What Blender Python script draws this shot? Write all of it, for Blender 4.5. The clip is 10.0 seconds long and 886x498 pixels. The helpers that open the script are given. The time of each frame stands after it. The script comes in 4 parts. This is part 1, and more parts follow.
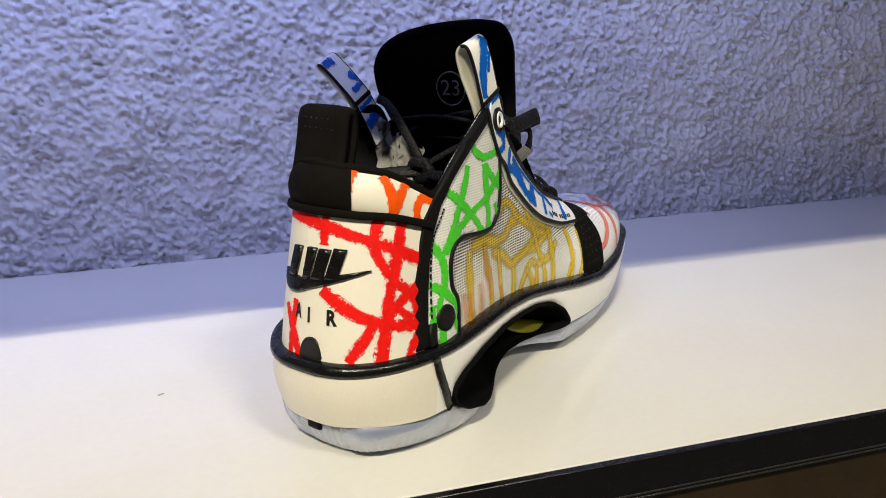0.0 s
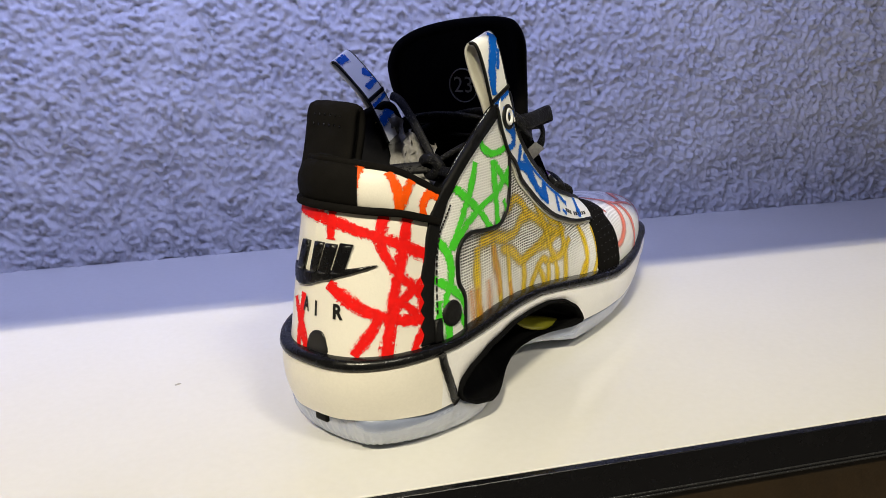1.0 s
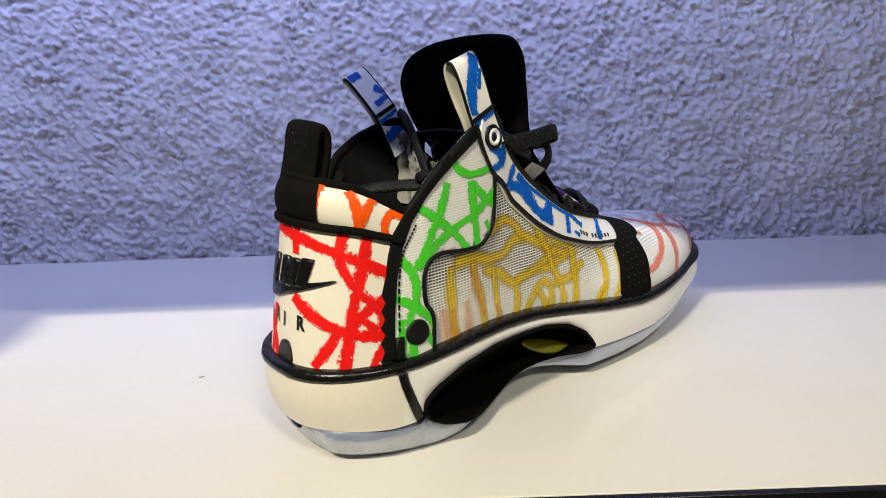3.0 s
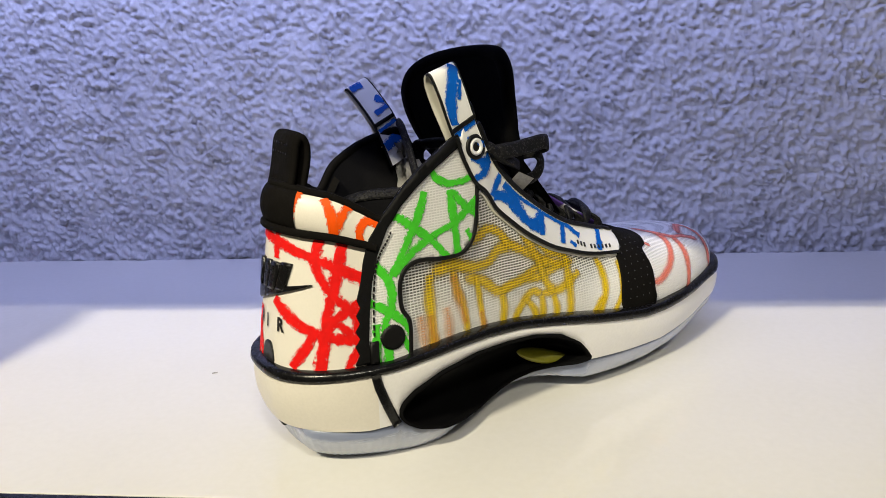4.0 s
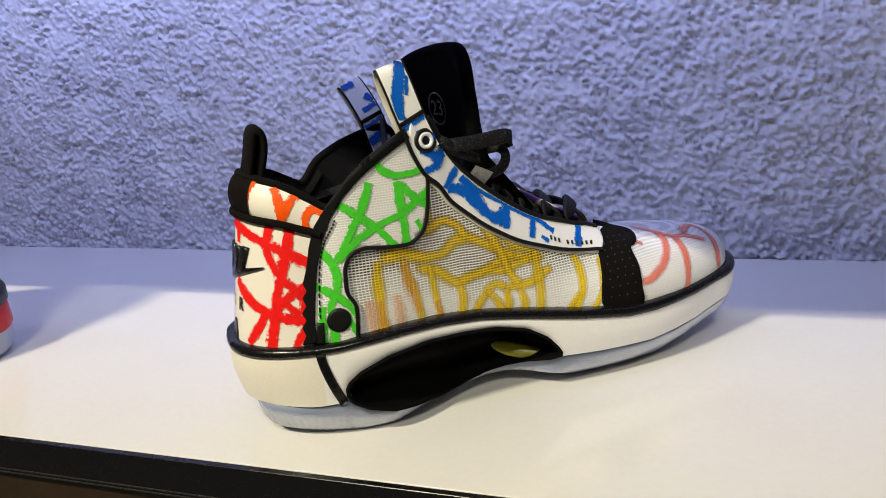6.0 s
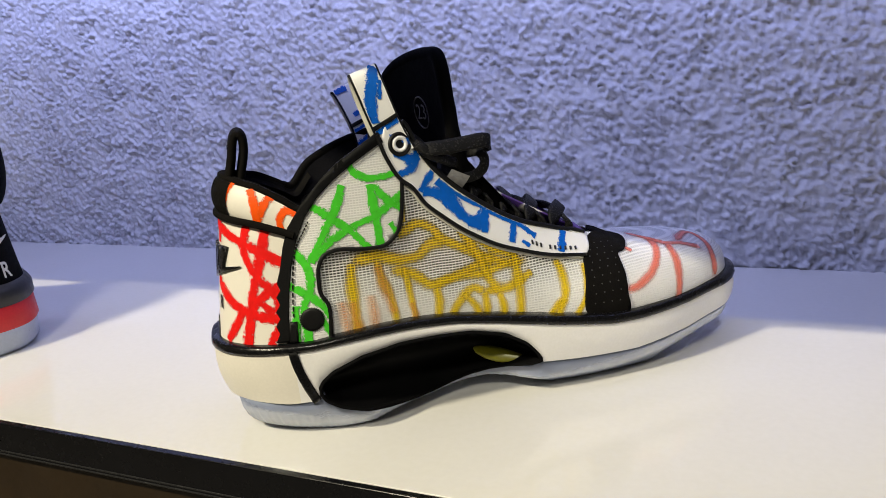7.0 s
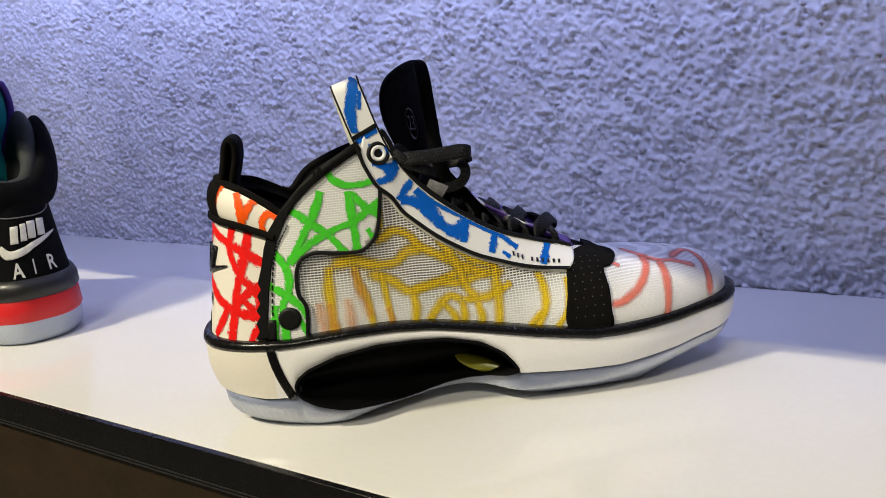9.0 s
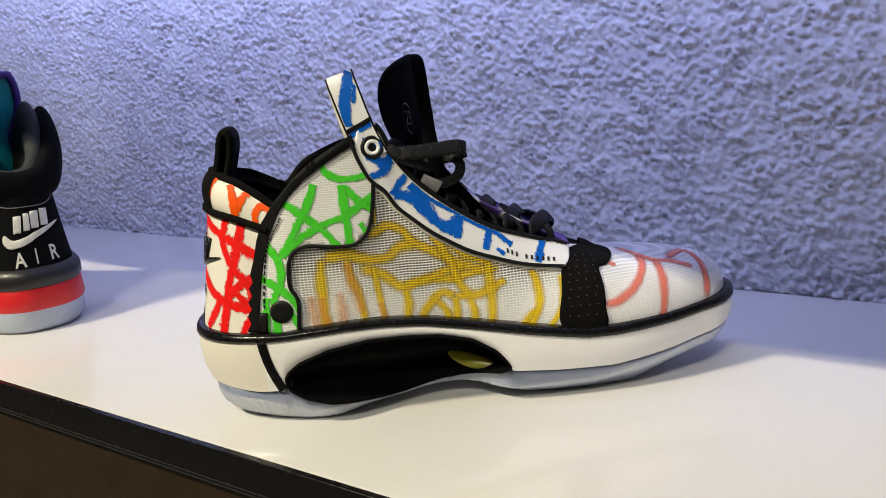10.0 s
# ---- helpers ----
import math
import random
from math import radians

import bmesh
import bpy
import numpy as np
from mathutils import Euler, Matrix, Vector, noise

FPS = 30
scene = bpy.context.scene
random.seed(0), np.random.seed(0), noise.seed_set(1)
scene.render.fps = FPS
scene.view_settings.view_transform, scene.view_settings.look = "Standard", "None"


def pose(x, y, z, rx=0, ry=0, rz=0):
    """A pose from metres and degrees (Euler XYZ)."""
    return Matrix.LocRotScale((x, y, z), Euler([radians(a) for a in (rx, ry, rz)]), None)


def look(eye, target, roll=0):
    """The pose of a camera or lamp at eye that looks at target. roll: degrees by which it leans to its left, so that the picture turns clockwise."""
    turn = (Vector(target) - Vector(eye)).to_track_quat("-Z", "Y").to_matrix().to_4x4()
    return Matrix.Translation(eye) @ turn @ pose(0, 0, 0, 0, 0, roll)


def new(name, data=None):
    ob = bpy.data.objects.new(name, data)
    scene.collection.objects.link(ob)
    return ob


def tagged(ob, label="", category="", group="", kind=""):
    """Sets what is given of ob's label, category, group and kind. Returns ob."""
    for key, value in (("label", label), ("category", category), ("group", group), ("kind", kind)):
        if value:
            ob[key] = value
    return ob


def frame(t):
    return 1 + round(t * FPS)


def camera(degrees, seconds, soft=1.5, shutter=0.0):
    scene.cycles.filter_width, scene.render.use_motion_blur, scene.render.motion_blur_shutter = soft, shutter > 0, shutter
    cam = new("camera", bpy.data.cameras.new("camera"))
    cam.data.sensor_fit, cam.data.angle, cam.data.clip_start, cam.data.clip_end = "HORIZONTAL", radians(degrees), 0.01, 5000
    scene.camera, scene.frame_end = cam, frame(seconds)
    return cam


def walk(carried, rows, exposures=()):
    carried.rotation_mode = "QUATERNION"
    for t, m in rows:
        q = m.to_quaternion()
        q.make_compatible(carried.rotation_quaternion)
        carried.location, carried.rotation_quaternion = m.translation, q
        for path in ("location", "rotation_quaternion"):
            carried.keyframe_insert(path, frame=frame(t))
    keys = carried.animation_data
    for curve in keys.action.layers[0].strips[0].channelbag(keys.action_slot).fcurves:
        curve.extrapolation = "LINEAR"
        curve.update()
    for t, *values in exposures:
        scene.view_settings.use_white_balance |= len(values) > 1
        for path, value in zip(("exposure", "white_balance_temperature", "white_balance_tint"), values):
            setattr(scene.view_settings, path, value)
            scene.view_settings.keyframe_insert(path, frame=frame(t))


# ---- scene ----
cam = camera(60.1, 10.0, soft=0.55)
SIZE = 0.376          # metres in one unit of the rows
LEVEL = pose(0, 0, 0, 1.36)          # the shelf is the level plane
BASE = LEVEL @ pose(-0.0426, -0.6319, 0.2015, -17.95, 0.515, -16.4)
ROWS = [
    (0.0, 0.0, 0.0, 0.0, 0.0, 0.0, 0.0),
    (0.5, 0.0071, -0.0017, -0.001, 0.99, -0.13, -0.22),
    (1.0, 0.0337, -0.0057, -0.0008, 2.67, -0.26, -0.58),
    (1.5, 0.0718, -0.006, 0.0022, 5.13, -0.39, -1.11),
    (2.0, 0.1229, -0.0045, 0.0125, 8.22, -0.51, -1.78),
    (2.5, 0.1968, 0.0141, 0.023, 11.78, -0.67, -2.6),
    (4.0, 0.3955, 0.0576, 0.0439, 22.11, -0.82, -4.64),
    (4.5, 0.4727, 0.0919, 0.0532, 25.29, -1.16, -4.86),
    (5.0, 0.5355, 0.1154, 0.0521, 28.44, -1.29, -5.29),
    (5.5, 0.5965, 0.1329, 0.0485, 31.62, -1.42, -5.7),
    (7.0, 0.754, 0.2256, 0.063, 39.7, -1.83, -6.95),
    (7.5, 0.8004, 0.2575, 0.0681, 41.95, -1.94, -7.4),
    (8.0, 0.8266, 0.274, 0.0786, 43.96, -1.99, -7.87),
    (8.5, 0.8584, 0.2936, 0.0818, 45.59, -2.0, -8.38),
    (9.0, 0.8838, 0.3156, 0.0816, 46.79, -1.99, -8.94),
    (9.5, 0.902, 0.3364, 0.0837, 47.55, -2.04, -9.47),
    (10.0, 0.9, 0.3411, 0.0808, 47.92, -2.19, -9.93),
]
walk(cam, [(t, BASE @ pose(SIZE * x, SIZE * y, SIZE * z, 90 + pitch, roll, yaw)) for t, x, y, z, yaw, pitch, roll in ROWS])

# ---- light: warm ceiling spot and an added fill panel in front of the shelf, cut off by an unseen shelf above, and a blue strip under that shelf ----
world = bpy.data.worlds.new("world")
scene.world = world
world.use_nodes = True
world.node_tree.nodes["Background"].inputs[0].default_value = (0.62, 0.66, 1.0, 1)
world.node_tree.nodes["Background"].inputs[1].default_value = 0.10


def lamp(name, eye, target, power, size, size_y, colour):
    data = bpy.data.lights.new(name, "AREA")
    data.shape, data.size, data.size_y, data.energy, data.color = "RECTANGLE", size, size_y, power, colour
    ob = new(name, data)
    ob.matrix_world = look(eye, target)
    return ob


lamp("ceiling_spot", (-0.62, -1.69, 1.612), (-0.62, -0.28, 0.0), 52, 0.30, 0.018, (1.0, 0.905, 0.66))
# Unseen lamp added to fill the shoe's outer side from the right.
lamp("added_fill_panel", (0.75, -2.40, 2.29), (0.75, -0.35, 0.0), 38, 0.60, 0.03, (1.0, 0.94, 0.77))
lamp("blue_strip", (-0.21, -0.260, 0.488), (-0.21, 0.0, 0.420), 5.25, 1.25, 0.015, (0.47, 0.53, 1.0))


from mathutils import geometry

# ---- materials ----
class Nodes:
    """A material's node tree, with short ways to add nodes to it."""

    def __init__(self, name):
        self.mat = bpy.data.materials.new(name)
        self.mat.use_nodes = True
        self.tree = self.mat.node_tree
        self.shader = self.tree.nodes["Principled BSDF"]
        self.out = self.tree.nodes["Material Output"]
        self.coord = self.add("ShaderNodeTexCoord").outputs["Object"]

    def add(self, kind, **values):
        node = self.tree.nodes.new(kind)
        for key, value in values.items():
            setattr(node, key, value)
        return node

    def put(self, socket, value):
        if isinstance(value, bpy.types.NodeSocket):
            self.tree.links.new(value, socket)
        else:
            socket.default_value = (*value, 1) if isinstance(value, tuple) and len(value) == 3 and socket.type == "RGBA" else value

    def noise(self, scale, detail=4, rough=0.55, stretch=None):
        node = self.add("ShaderNodeTexNoise")
        vec = self.coord
        if stretch:
            m = self.add("ShaderNodeMapping")
            self.put(m.inputs["Vector"], vec)
            m.inputs["Scale"].default_value = stretch
            vec = m.outputs[0]
        self.put(node.inputs["Vector"], vec)
        node.inputs["Scale"].default_value, node.inputs["Detail"].default_value, node.inputs["Roughness"].default_value = scale, detail, rough
        return node.outputs["Fac"]

    def math(self, op, a, b=0.0):
        node = self.add("ShaderNodeMath", operation=op)
        self.put(node.inputs[0], a)
        self.put(node.inputs[1], b)
        return node.outputs[0]

    def ramp(self, value, low, high, a=0.0, b=1.0):
        node = self.add("ShaderNodeMapRange")
        for i, x in enumerate((value, low, high, a, b)):
            self.put(node.inputs[i], x)
        return node.outputs[0]

    def mix(self, fac, a, b):
        node = self.add("ShaderNodeMix", data_type="RGBA")
        self.put(node.inputs[0], fac)
        self.put(node.inputs[6], a)
        self.put(node.inputs[7], b)
        return node.outputs[2]

    def bump(self, height, strength=0.3, distance=0.001):
        node = self.add("ShaderNodeBump")
        self.put(node.inputs["Height"], height)
        node.inputs["Strength"].default_value, node.inputs["Distance"].default_value = strength, distance
        self.put(self.shader.inputs["Normal"], node.outputs[0])

    def set(self, **values):
        for key, value in values.items():
            self.put(self.shader.inputs[key.replace("_", " ")], value)
        return self.mat


def plain(name, colour, rough=0.5, var=0.12, scale=60, bump=0.15, fine=900, **more):
    """A surface with two scales of variation and a fine relief."""
    n = Nodes(name)
    dark = tuple(c * (1 - var) for c in colour)
    fac = n.math("MULTIPLY", n.math("ADD", n.noise(scale), n.noise(fine, 2)), 0.5)
    n.set(Base_Color=n.mix(n.ramp(fac, 0.35, 0.65), dark, colour), Roughness=n.ramp(n.noise(scale * 3), 0.3, 0.7, max(rough - 0.08, 0.02), rough + 0.08), **more)
    if bump:
        n.bump(n.noise(fine, 3), bump, 0.0006)
    return n.mat


def woven(n, px, pz):
    """1 in the gaps of a net with threads px and pz apart, along the shoe and upwards."""
    sep = n.add("ShaderNodeSeparateXYZ")
    bend = n.noise(45, 1)
    n.put(sep.inputs[0], n.coord)
    a = n.math("PINGPONG", n.math("ADD", n.math("DIVIDE", sep.outputs[0], px), n.math("MULTIPLY", bend, 1.2)), 0.5)
    b = n.math("PINGPONG", n.math("ADD", n.math("DIVIDE", sep.outputs[2], pz), n.math("MULTIPLY", bend, 1.0)), 0.5)
    return n.math("MULTIPLY", n.ramp(a, 0.08, 0.16), n.ramp(b, 0.17, 0.26))


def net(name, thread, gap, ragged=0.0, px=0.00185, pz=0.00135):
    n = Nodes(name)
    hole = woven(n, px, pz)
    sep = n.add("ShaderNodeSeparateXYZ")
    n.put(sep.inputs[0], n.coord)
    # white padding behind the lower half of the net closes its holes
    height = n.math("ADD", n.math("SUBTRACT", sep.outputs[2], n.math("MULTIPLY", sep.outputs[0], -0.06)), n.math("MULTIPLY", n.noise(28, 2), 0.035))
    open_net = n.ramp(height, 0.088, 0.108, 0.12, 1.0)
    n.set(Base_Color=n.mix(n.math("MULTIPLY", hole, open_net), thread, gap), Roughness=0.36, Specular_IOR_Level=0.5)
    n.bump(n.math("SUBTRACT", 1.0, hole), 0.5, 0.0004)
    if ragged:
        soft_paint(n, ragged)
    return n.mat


def crayon(n, edge):
    """Lets the ground show through at the ragged rim and in the dry specks of a chalk stroke (the map's second value runs across it)."""
    uv = n.add("ShaderNodeSeparateXYZ")
    n.put(uv.inputs[0], n.add("ShaderNodeUVMap").outputs[0])
    off = n.math("ABSOLUTE", uv.outputs[1])
    grain = n.math("ADD", n.math("MULTIPLY", n.noise(520, 4, 0.75), 1.3), n.math("MULTIPLY", n.noise(1700, 3, 0.7), 1.2))
    stretched = n.add("ShaderNodeMapping")
    n.put(stretched.inputs["Vector"], n.add("ShaderNodeUVMap").outputs[0])
    stretched.inputs["Scale"].default_value = (3.5, 8.0, 1.0)
    streak = n.add("ShaderNodeTexNoise")
    n.put(streak.inputs["Vector"], stretched.outputs[0])
    streak.inputs["Scale"].default_value, streak.inputs["Detail"].default_value = 1.0, 3
    grain = n.math("ADD", grain, n.math("MULTIPLY", streak.outputs["Fac"], 0.8))
    cover = n.math("SUBTRACT", n.math("ADD", grain, n.ramp(off, edge * 0.6, 1.0, 0.42, -0.42)), 1.66)
    n.put(n.shader.inputs["Alpha"], n.ramp(cover, -0.02, 0.04))


def soft_paint(n, full=0.95):
    """Paint under a net: it fades out towards the rim of its stroke."""
    uv = n.add("ShaderNodeSeparateXYZ")
    n.put(uv.inputs[0], n.add("ShaderNodeUVMap").outputs[0])
    off = n.math("ADD", n.math("ABSOLUTE", uv.outputs[1]), n.math("MULTIPLY", n.math("SUBTRACT", n.noise(160, 3), 0.5), 0.5))
    end = n.ramp(n.math("PINGPONG", uv.outputs[0], 0.5), 0.0, 0.10)
    n.put(n.shader.inputs["Alpha"], n.math("MULTIPLY", n.ramp(off, 0.15, 1.0, full, 0.0), end))


def chalk(name, colour):
    n = Nodes(name)
    n.set(Base_Color=n.mix(n.ramp(n.noise(300, 3), 0.3, 0.7), colour, tuple(c * 0.82 for c in colour)), Roughness=0.55, Specular_IOR_Level=0.18)
    n.bump(n.noise(1500, 2), 0.15, 0.0003)
    crayon(n, 0.45)
    return n.mat


def clear_rubber(name):
    n = Nodes(name)
    haze = n.ramp(n.noise(90, 3), 0.35, 0.7, 0.28, 0.40)
    n.set(Base_Color=n.mix(n.noise(60, 3), (0.24, 0.28, 0.42), (0.36, 0.41, 0.56)), Roughness=haze, IOR=1.42, Transmission_Weight=0.30, Specular_IOR_Level=0.5)
    n.bump(n.noise(260, 2, 0.5, (0.35, 0.35, 1.6)), 0.25, 0.0010)
    return n.mat


def stucco_paint():
    n = Nodes("wall_paint")
    fac = n.math("MULTIPLY", n.math("ADD", n.noise(9, 5), n.noise(160, 4)), 0.5)
    n.set(Base_Color=n.mix(n.ramp(fac, 0.36, 0.64), (0.50, 0.50, 0.55), (0.66, 0.66, 0.69)), Roughness=0.72, Specular_IOR_Level=0.3)
    n.bump(n.noise(420, 5, 0.7), 0.5, 0.0009)
    return n.mat


def shelf_laminate():
    n = Nodes("shelf_laminate")
    fac = n.math("ADD", n.math("MULTIPLY", n.noise(6, 4), 0.6), n.math("MULTIPLY", n.noise(240, 2), 0.4))
    n.set(Base_Color=n.mix(n.ramp(fac, 0.3, 0.7), (0.71, 0.70, 0.67), (0.76, 0.75, 0.73)), Roughness=n.ramp(n.noise(14, 3), 0.3, 0.7, 0.09, 0.15), Specular_IOR_Level=0.5)
    n.bump(n.noise(35, 2), 0.03, 0.0006)
    return n.mat


WALL, LAMINATE = stucco_paint(), shelf_laminate()
EDGE = plain("black_edge", (0.004, 0.004, 0.0055), 0.25, 0.3, 40, 0.05, Specular_IOR_Level=0.35)
BEAD = plain("dark_bead", (0.02, 0.02, 0.022), 0.26, 0.2, 60, 0.05)
FRONT = plain("brown_front", (0.026, 0.015, 0.006), 0.45, 0.4, 30, 0.1)
FLOORING = plain("floor_stone", (0.18, 0.17, 0.16), 0.5, 0.2, 8, 0.1, 200)
LEATHER = plain("cream_leather", (0.83, 0.79, 0.71), 0.38, 0.05, 40, 0.12, 1300)
PRINT_WHITE = plain("white_synthetic", (0.78, 0.77, 0.76), 0.42, 0.05, 60, 0.10, 1500)
FOAM = plain("white_midsole", (0.84, 0.83, 0.83), 0.42, 0.06, 30, 0.10, 700)
FOAM_HEEL = plain("cream_midsole", (0.80, 0.76, 0.68), 0.42, 0.06, 30, 0.10, 700)
GLOSS = plain("glossy_black", (0.006, 0.006, 0.007), 0.24, 0.3, 120, 0.25, 500, Specular_IOR_Level=0.32)
BIND = plain("black_binding", (0.005, 0.005, 0.0055), 0.62, 0.3, 150, 0.3, 1400, Specular_IOR_Level=0.14)
CLOUDY = plain("cloudy_core", (0.46, 0.48, 0.54), 0.5, 0.1, 50, 0.1)
SUEDE = plain("black_suede", (0.0075, 0.0068, 0.0062), 0.85, 0.35, 80, 0.3, 1600, Specular_IOR_Level=0.06)
CLOTH = plain("black_cloth", (0.0035, 0.0035, 0.004), 0.9, 0.3, 70, 0.3, 1800, Specular_IOR_Level=0.06)
LINING = plain("black_lining", (0.010, 0.010, 0.012), 0.9, 0.3, 60, 0.3, 1200, Specular_IOR_Level=0.12)
GREY_LINING = plain("grey_lining", (0.42, 0.41, 0.40), 0.8, 0.35, 90, 0.5, 700)
PIPE = plain("black_piping", (0.006, 0.006, 0.0065), 0.5, 0.3, 200, 0.3, 1500, Specular_IOR_Level=0.25)
CAVITY = plain("satin_black_shell", (0.003, 0.003, 0.0035), 0.5, 0.3, 50, 0.06, 900, Specular_IOR_Level=0.10)
LIME = plain("lime_plastic", (0.26, 0.25, 0.012), 0.35, 0.2, 90, 0.1)
SILVER = plain("embossed_grey", (0.21, 0.21, 0.215), 0.4, 0.1, 200, 0.1)
DIMPLE = plain("dark_dimple", (0.04, 0.04, 0.042), 0.6, 0.2, 200, 0.05)
INK = plain("black_ink", (0.012, 0.012, 0.012), 0.35, 0.2, 200, 0.05)
TAB_WHITE = plain("tab_white", (0.86, 0.86, 0.86), 0.4, 0.04, 60, 0.08, 1500)
TAB_BACK = plain("tab_lining", (0.62, 0.60, 0.52), 0.7, 0.12, 120, 0.2, 1400)
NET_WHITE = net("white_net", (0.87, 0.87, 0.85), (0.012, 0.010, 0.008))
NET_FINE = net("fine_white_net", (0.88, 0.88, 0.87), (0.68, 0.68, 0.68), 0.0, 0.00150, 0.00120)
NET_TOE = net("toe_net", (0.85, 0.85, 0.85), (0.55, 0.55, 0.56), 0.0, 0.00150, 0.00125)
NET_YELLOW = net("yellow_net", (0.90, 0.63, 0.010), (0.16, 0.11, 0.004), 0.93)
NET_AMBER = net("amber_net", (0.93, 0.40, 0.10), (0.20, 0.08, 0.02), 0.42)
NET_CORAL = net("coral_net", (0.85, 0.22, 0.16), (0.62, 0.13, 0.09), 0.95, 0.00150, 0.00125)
RED_CHALK, ORANGE_CHALK = chalk("red_print", (0.85, 0.010, 0.008)), chalk("orange_print", (0.95, 0.10, 0.002))
GREEN_CHALK, BLUE_CHALK = chalk("green_print", (0.075, 0.66, 0.035)), chalk("blue_print", (0.001, 0.12, 0.60))
RUBBER = clear_rubber("clear_rubber")


def lace_weave():
    n = Nodes("lace_weave")
    cells = n.add("ShaderNodeTexVoronoi")
    n.put(cells.inputs["Vector"], n.coord)
    cells.inputs["Scale"].default_value = 900
    bead = n.ramp(cells.outputs["Distance"], 0.12, 0.45, 1.0, 0.0)
    # Highlights on the braid are put into the colour as paler specks.
    glint = n.math("MULTIPLY", bead, n.ramp(n.noise(420, 2), 0.44, 0.56))
    n.set(Base_Color=n.mix(glint, (0.004, 0.004, 0.0045), (0.045, 0.043, 0.04)), Roughness=0.55, Specular_IOR_Level=0.2)
    n.bump(bead, 0.7, 0.0006)
    return n.mat


LACE = lace_weave()


def throat_print():
    n = Nodes("purple_white_print")
    n.set(Base_Color=n.mix(n.ramp(n.noise(85, 2), 0.47, 0.55), (0.10, 0.045, 0.30), (0.72, 0.71, 0.74)), Roughness=0.5)
    n.bump(n.noise(900, 2), 0.15, 0.0005)
    return n.mat


PURPLE_PRINT = throat_print()


# ---- the shoe's form, which the builders below lay panels on ----
# Outline of the shoe: u from heel to toe, v to its left, z up; one row a station from the heel's middle to the toe's tip.
SOLE_LINE = np.array([
    (.0035, .000, .0592), (.0045, -.012, .0592), (.0095, -.022, .0592), (.0190, -.0315, .0590), (.0320, -.038, .0588),
    (.0460, -.0410, .0590), (.0580, -.0415, .0588), (.0700, -.0410, .0592), (.0820, -.0400, .0595), (.0940, -.0390, .0593),
    (.1040, -.0385, .0588), (.1140, -.0380, .0580), (.1270, -.0375, .0570), (.1430, -.0375, .0548), (.1600, -.0380, .0520),
    (.1770, -.0390, .0488), (.1950, -.0400, .0455), (.2120, -.0400, .0435), (.2280, -.0390, .0432), (.2440, -.0370, .0437),
    (.2600, -.0330, .0445), (.2740, -.0285, .0450), (.2870, -.0225, .0455), (.2970, -.0130, .0458), (.3035, .0020, .0460)])
TOP_LINE = np.array([
    (.0155, .000, .1420), (.0175, -.008, .1415), (.0235, -.017, .1395), (.0328, -.0255, .1365), (.0436, -.031, .1301),
    (.0515, -.0345, .1255), (.0610, -.0360, .1355), (.0705, -.0360, .1425), (.0815, -.0350, .1495), (.0915, -.0335, .1545),
    (.1035, -.0315, .1560), (.1119, -.0305, .1397), (.1254, -.0295, .1243), (.1428, -.0275, .1115), (.1606, -.0255, .1004),
    (.1774, -.0235, .0930), (.1998, -.0170, .0865), (.2170, -.0060, .0810), (.2330, .0020, .0768), (.2490, .0020, .0755),
    (.2650, .0020, .0738), (.2800, .0020, .0712), (.2910, .0020, .0675), (.2990, .0020, .0612), (.3020, .0020, .0545)])
DOME = np.array([0] * 15 + [.05, .45, .9] + [1] * 7)
SWELL = np.array([0, 0, .001, .001, 0, 0, 0, 0, .001, .0015, .0015, .002, .003, .003, .003, .0025, .001] + [0] * 8)


def glide(rows, x):
    """A smooth curve through the rows at the index x."""
    rows, x = np.asarray(rows, float), np.clip(np.asarray(x, float), 0, len(rows) - 1)
    i = np.minimum(x.astype(int), len(rows) - 2)
    f = (x - i)[..., None] if rows.ndim > 1 else x - i
    a, b, c, d = (rows[np.clip(i + k, 0, len(rows) - 1)] for k in (-1, 0, 1, 2))
    return b + 0.5 * f * (c - a + f * (2 * a - 5 * b + 4 * c - d + f * (3 * (b - c) + d - a)))


def upper(s, t):
    """The upper's outer side: s along the stations (below 0: round the heel to the inner side), t from the sole line to the top line."""
    s, t = np.broadcast_arrays(np.asarray(s, float), np.asarray(t, float))
    over = (t > 1) & (abs(s) > 16.5)          # past the ridge of the toe: down the other side
    s, t = np.where(over, -s, s), np.where(over, 2 - t, t)
    a, b = glide(SOLE_LINE, abs(s)), glide(TOP_LINE, abs(s))
    d, w = glide(DOME, abs(s)).clip(0, 1), glide(SWELL, abs(s))
    tt = t.clip(0, 1) * np.pi / 2
    across = (1 - d) * t + d * np.where(t > 1, t, 1 - np.cos(tt) ** 0.72)
    high = (1 - d) * t + d * np.where(t < 0, t, np.sin(tt) ** 0.72)
    p = a + (b - a) * np.stack([across, across, high], -1)
    p[..., 1] -= w * np.sin(np.pi * t.clip(0, 1))
    p[..., 2] -= np.where(s < 0, 0.008 * np.exp(-(((abs(s) - 9.5) / 2.6) ** 2)) * t.clip(0, 1), 0)
    slim = 0.86 + 0.14 * ((p[..., 0] - 0.03) / 0.05).clip(0, 1)          # the inner side is a little narrower at the heel and leans out at the ankle
    lean = 0.1 * (p[..., 2] - 0.06).clip(0, 1) * ((p[..., 0] - 0.03) / 0.05).clip(0, 1) * (p[..., 0] < 0.19) + 0.004 * ((p[..., 0] - 0.19) / 0.03).clip(0, 1)
    p[..., 1] = np.where(s < 0, -p[..., 1] * slim + lean, p[..., 1])
    return p


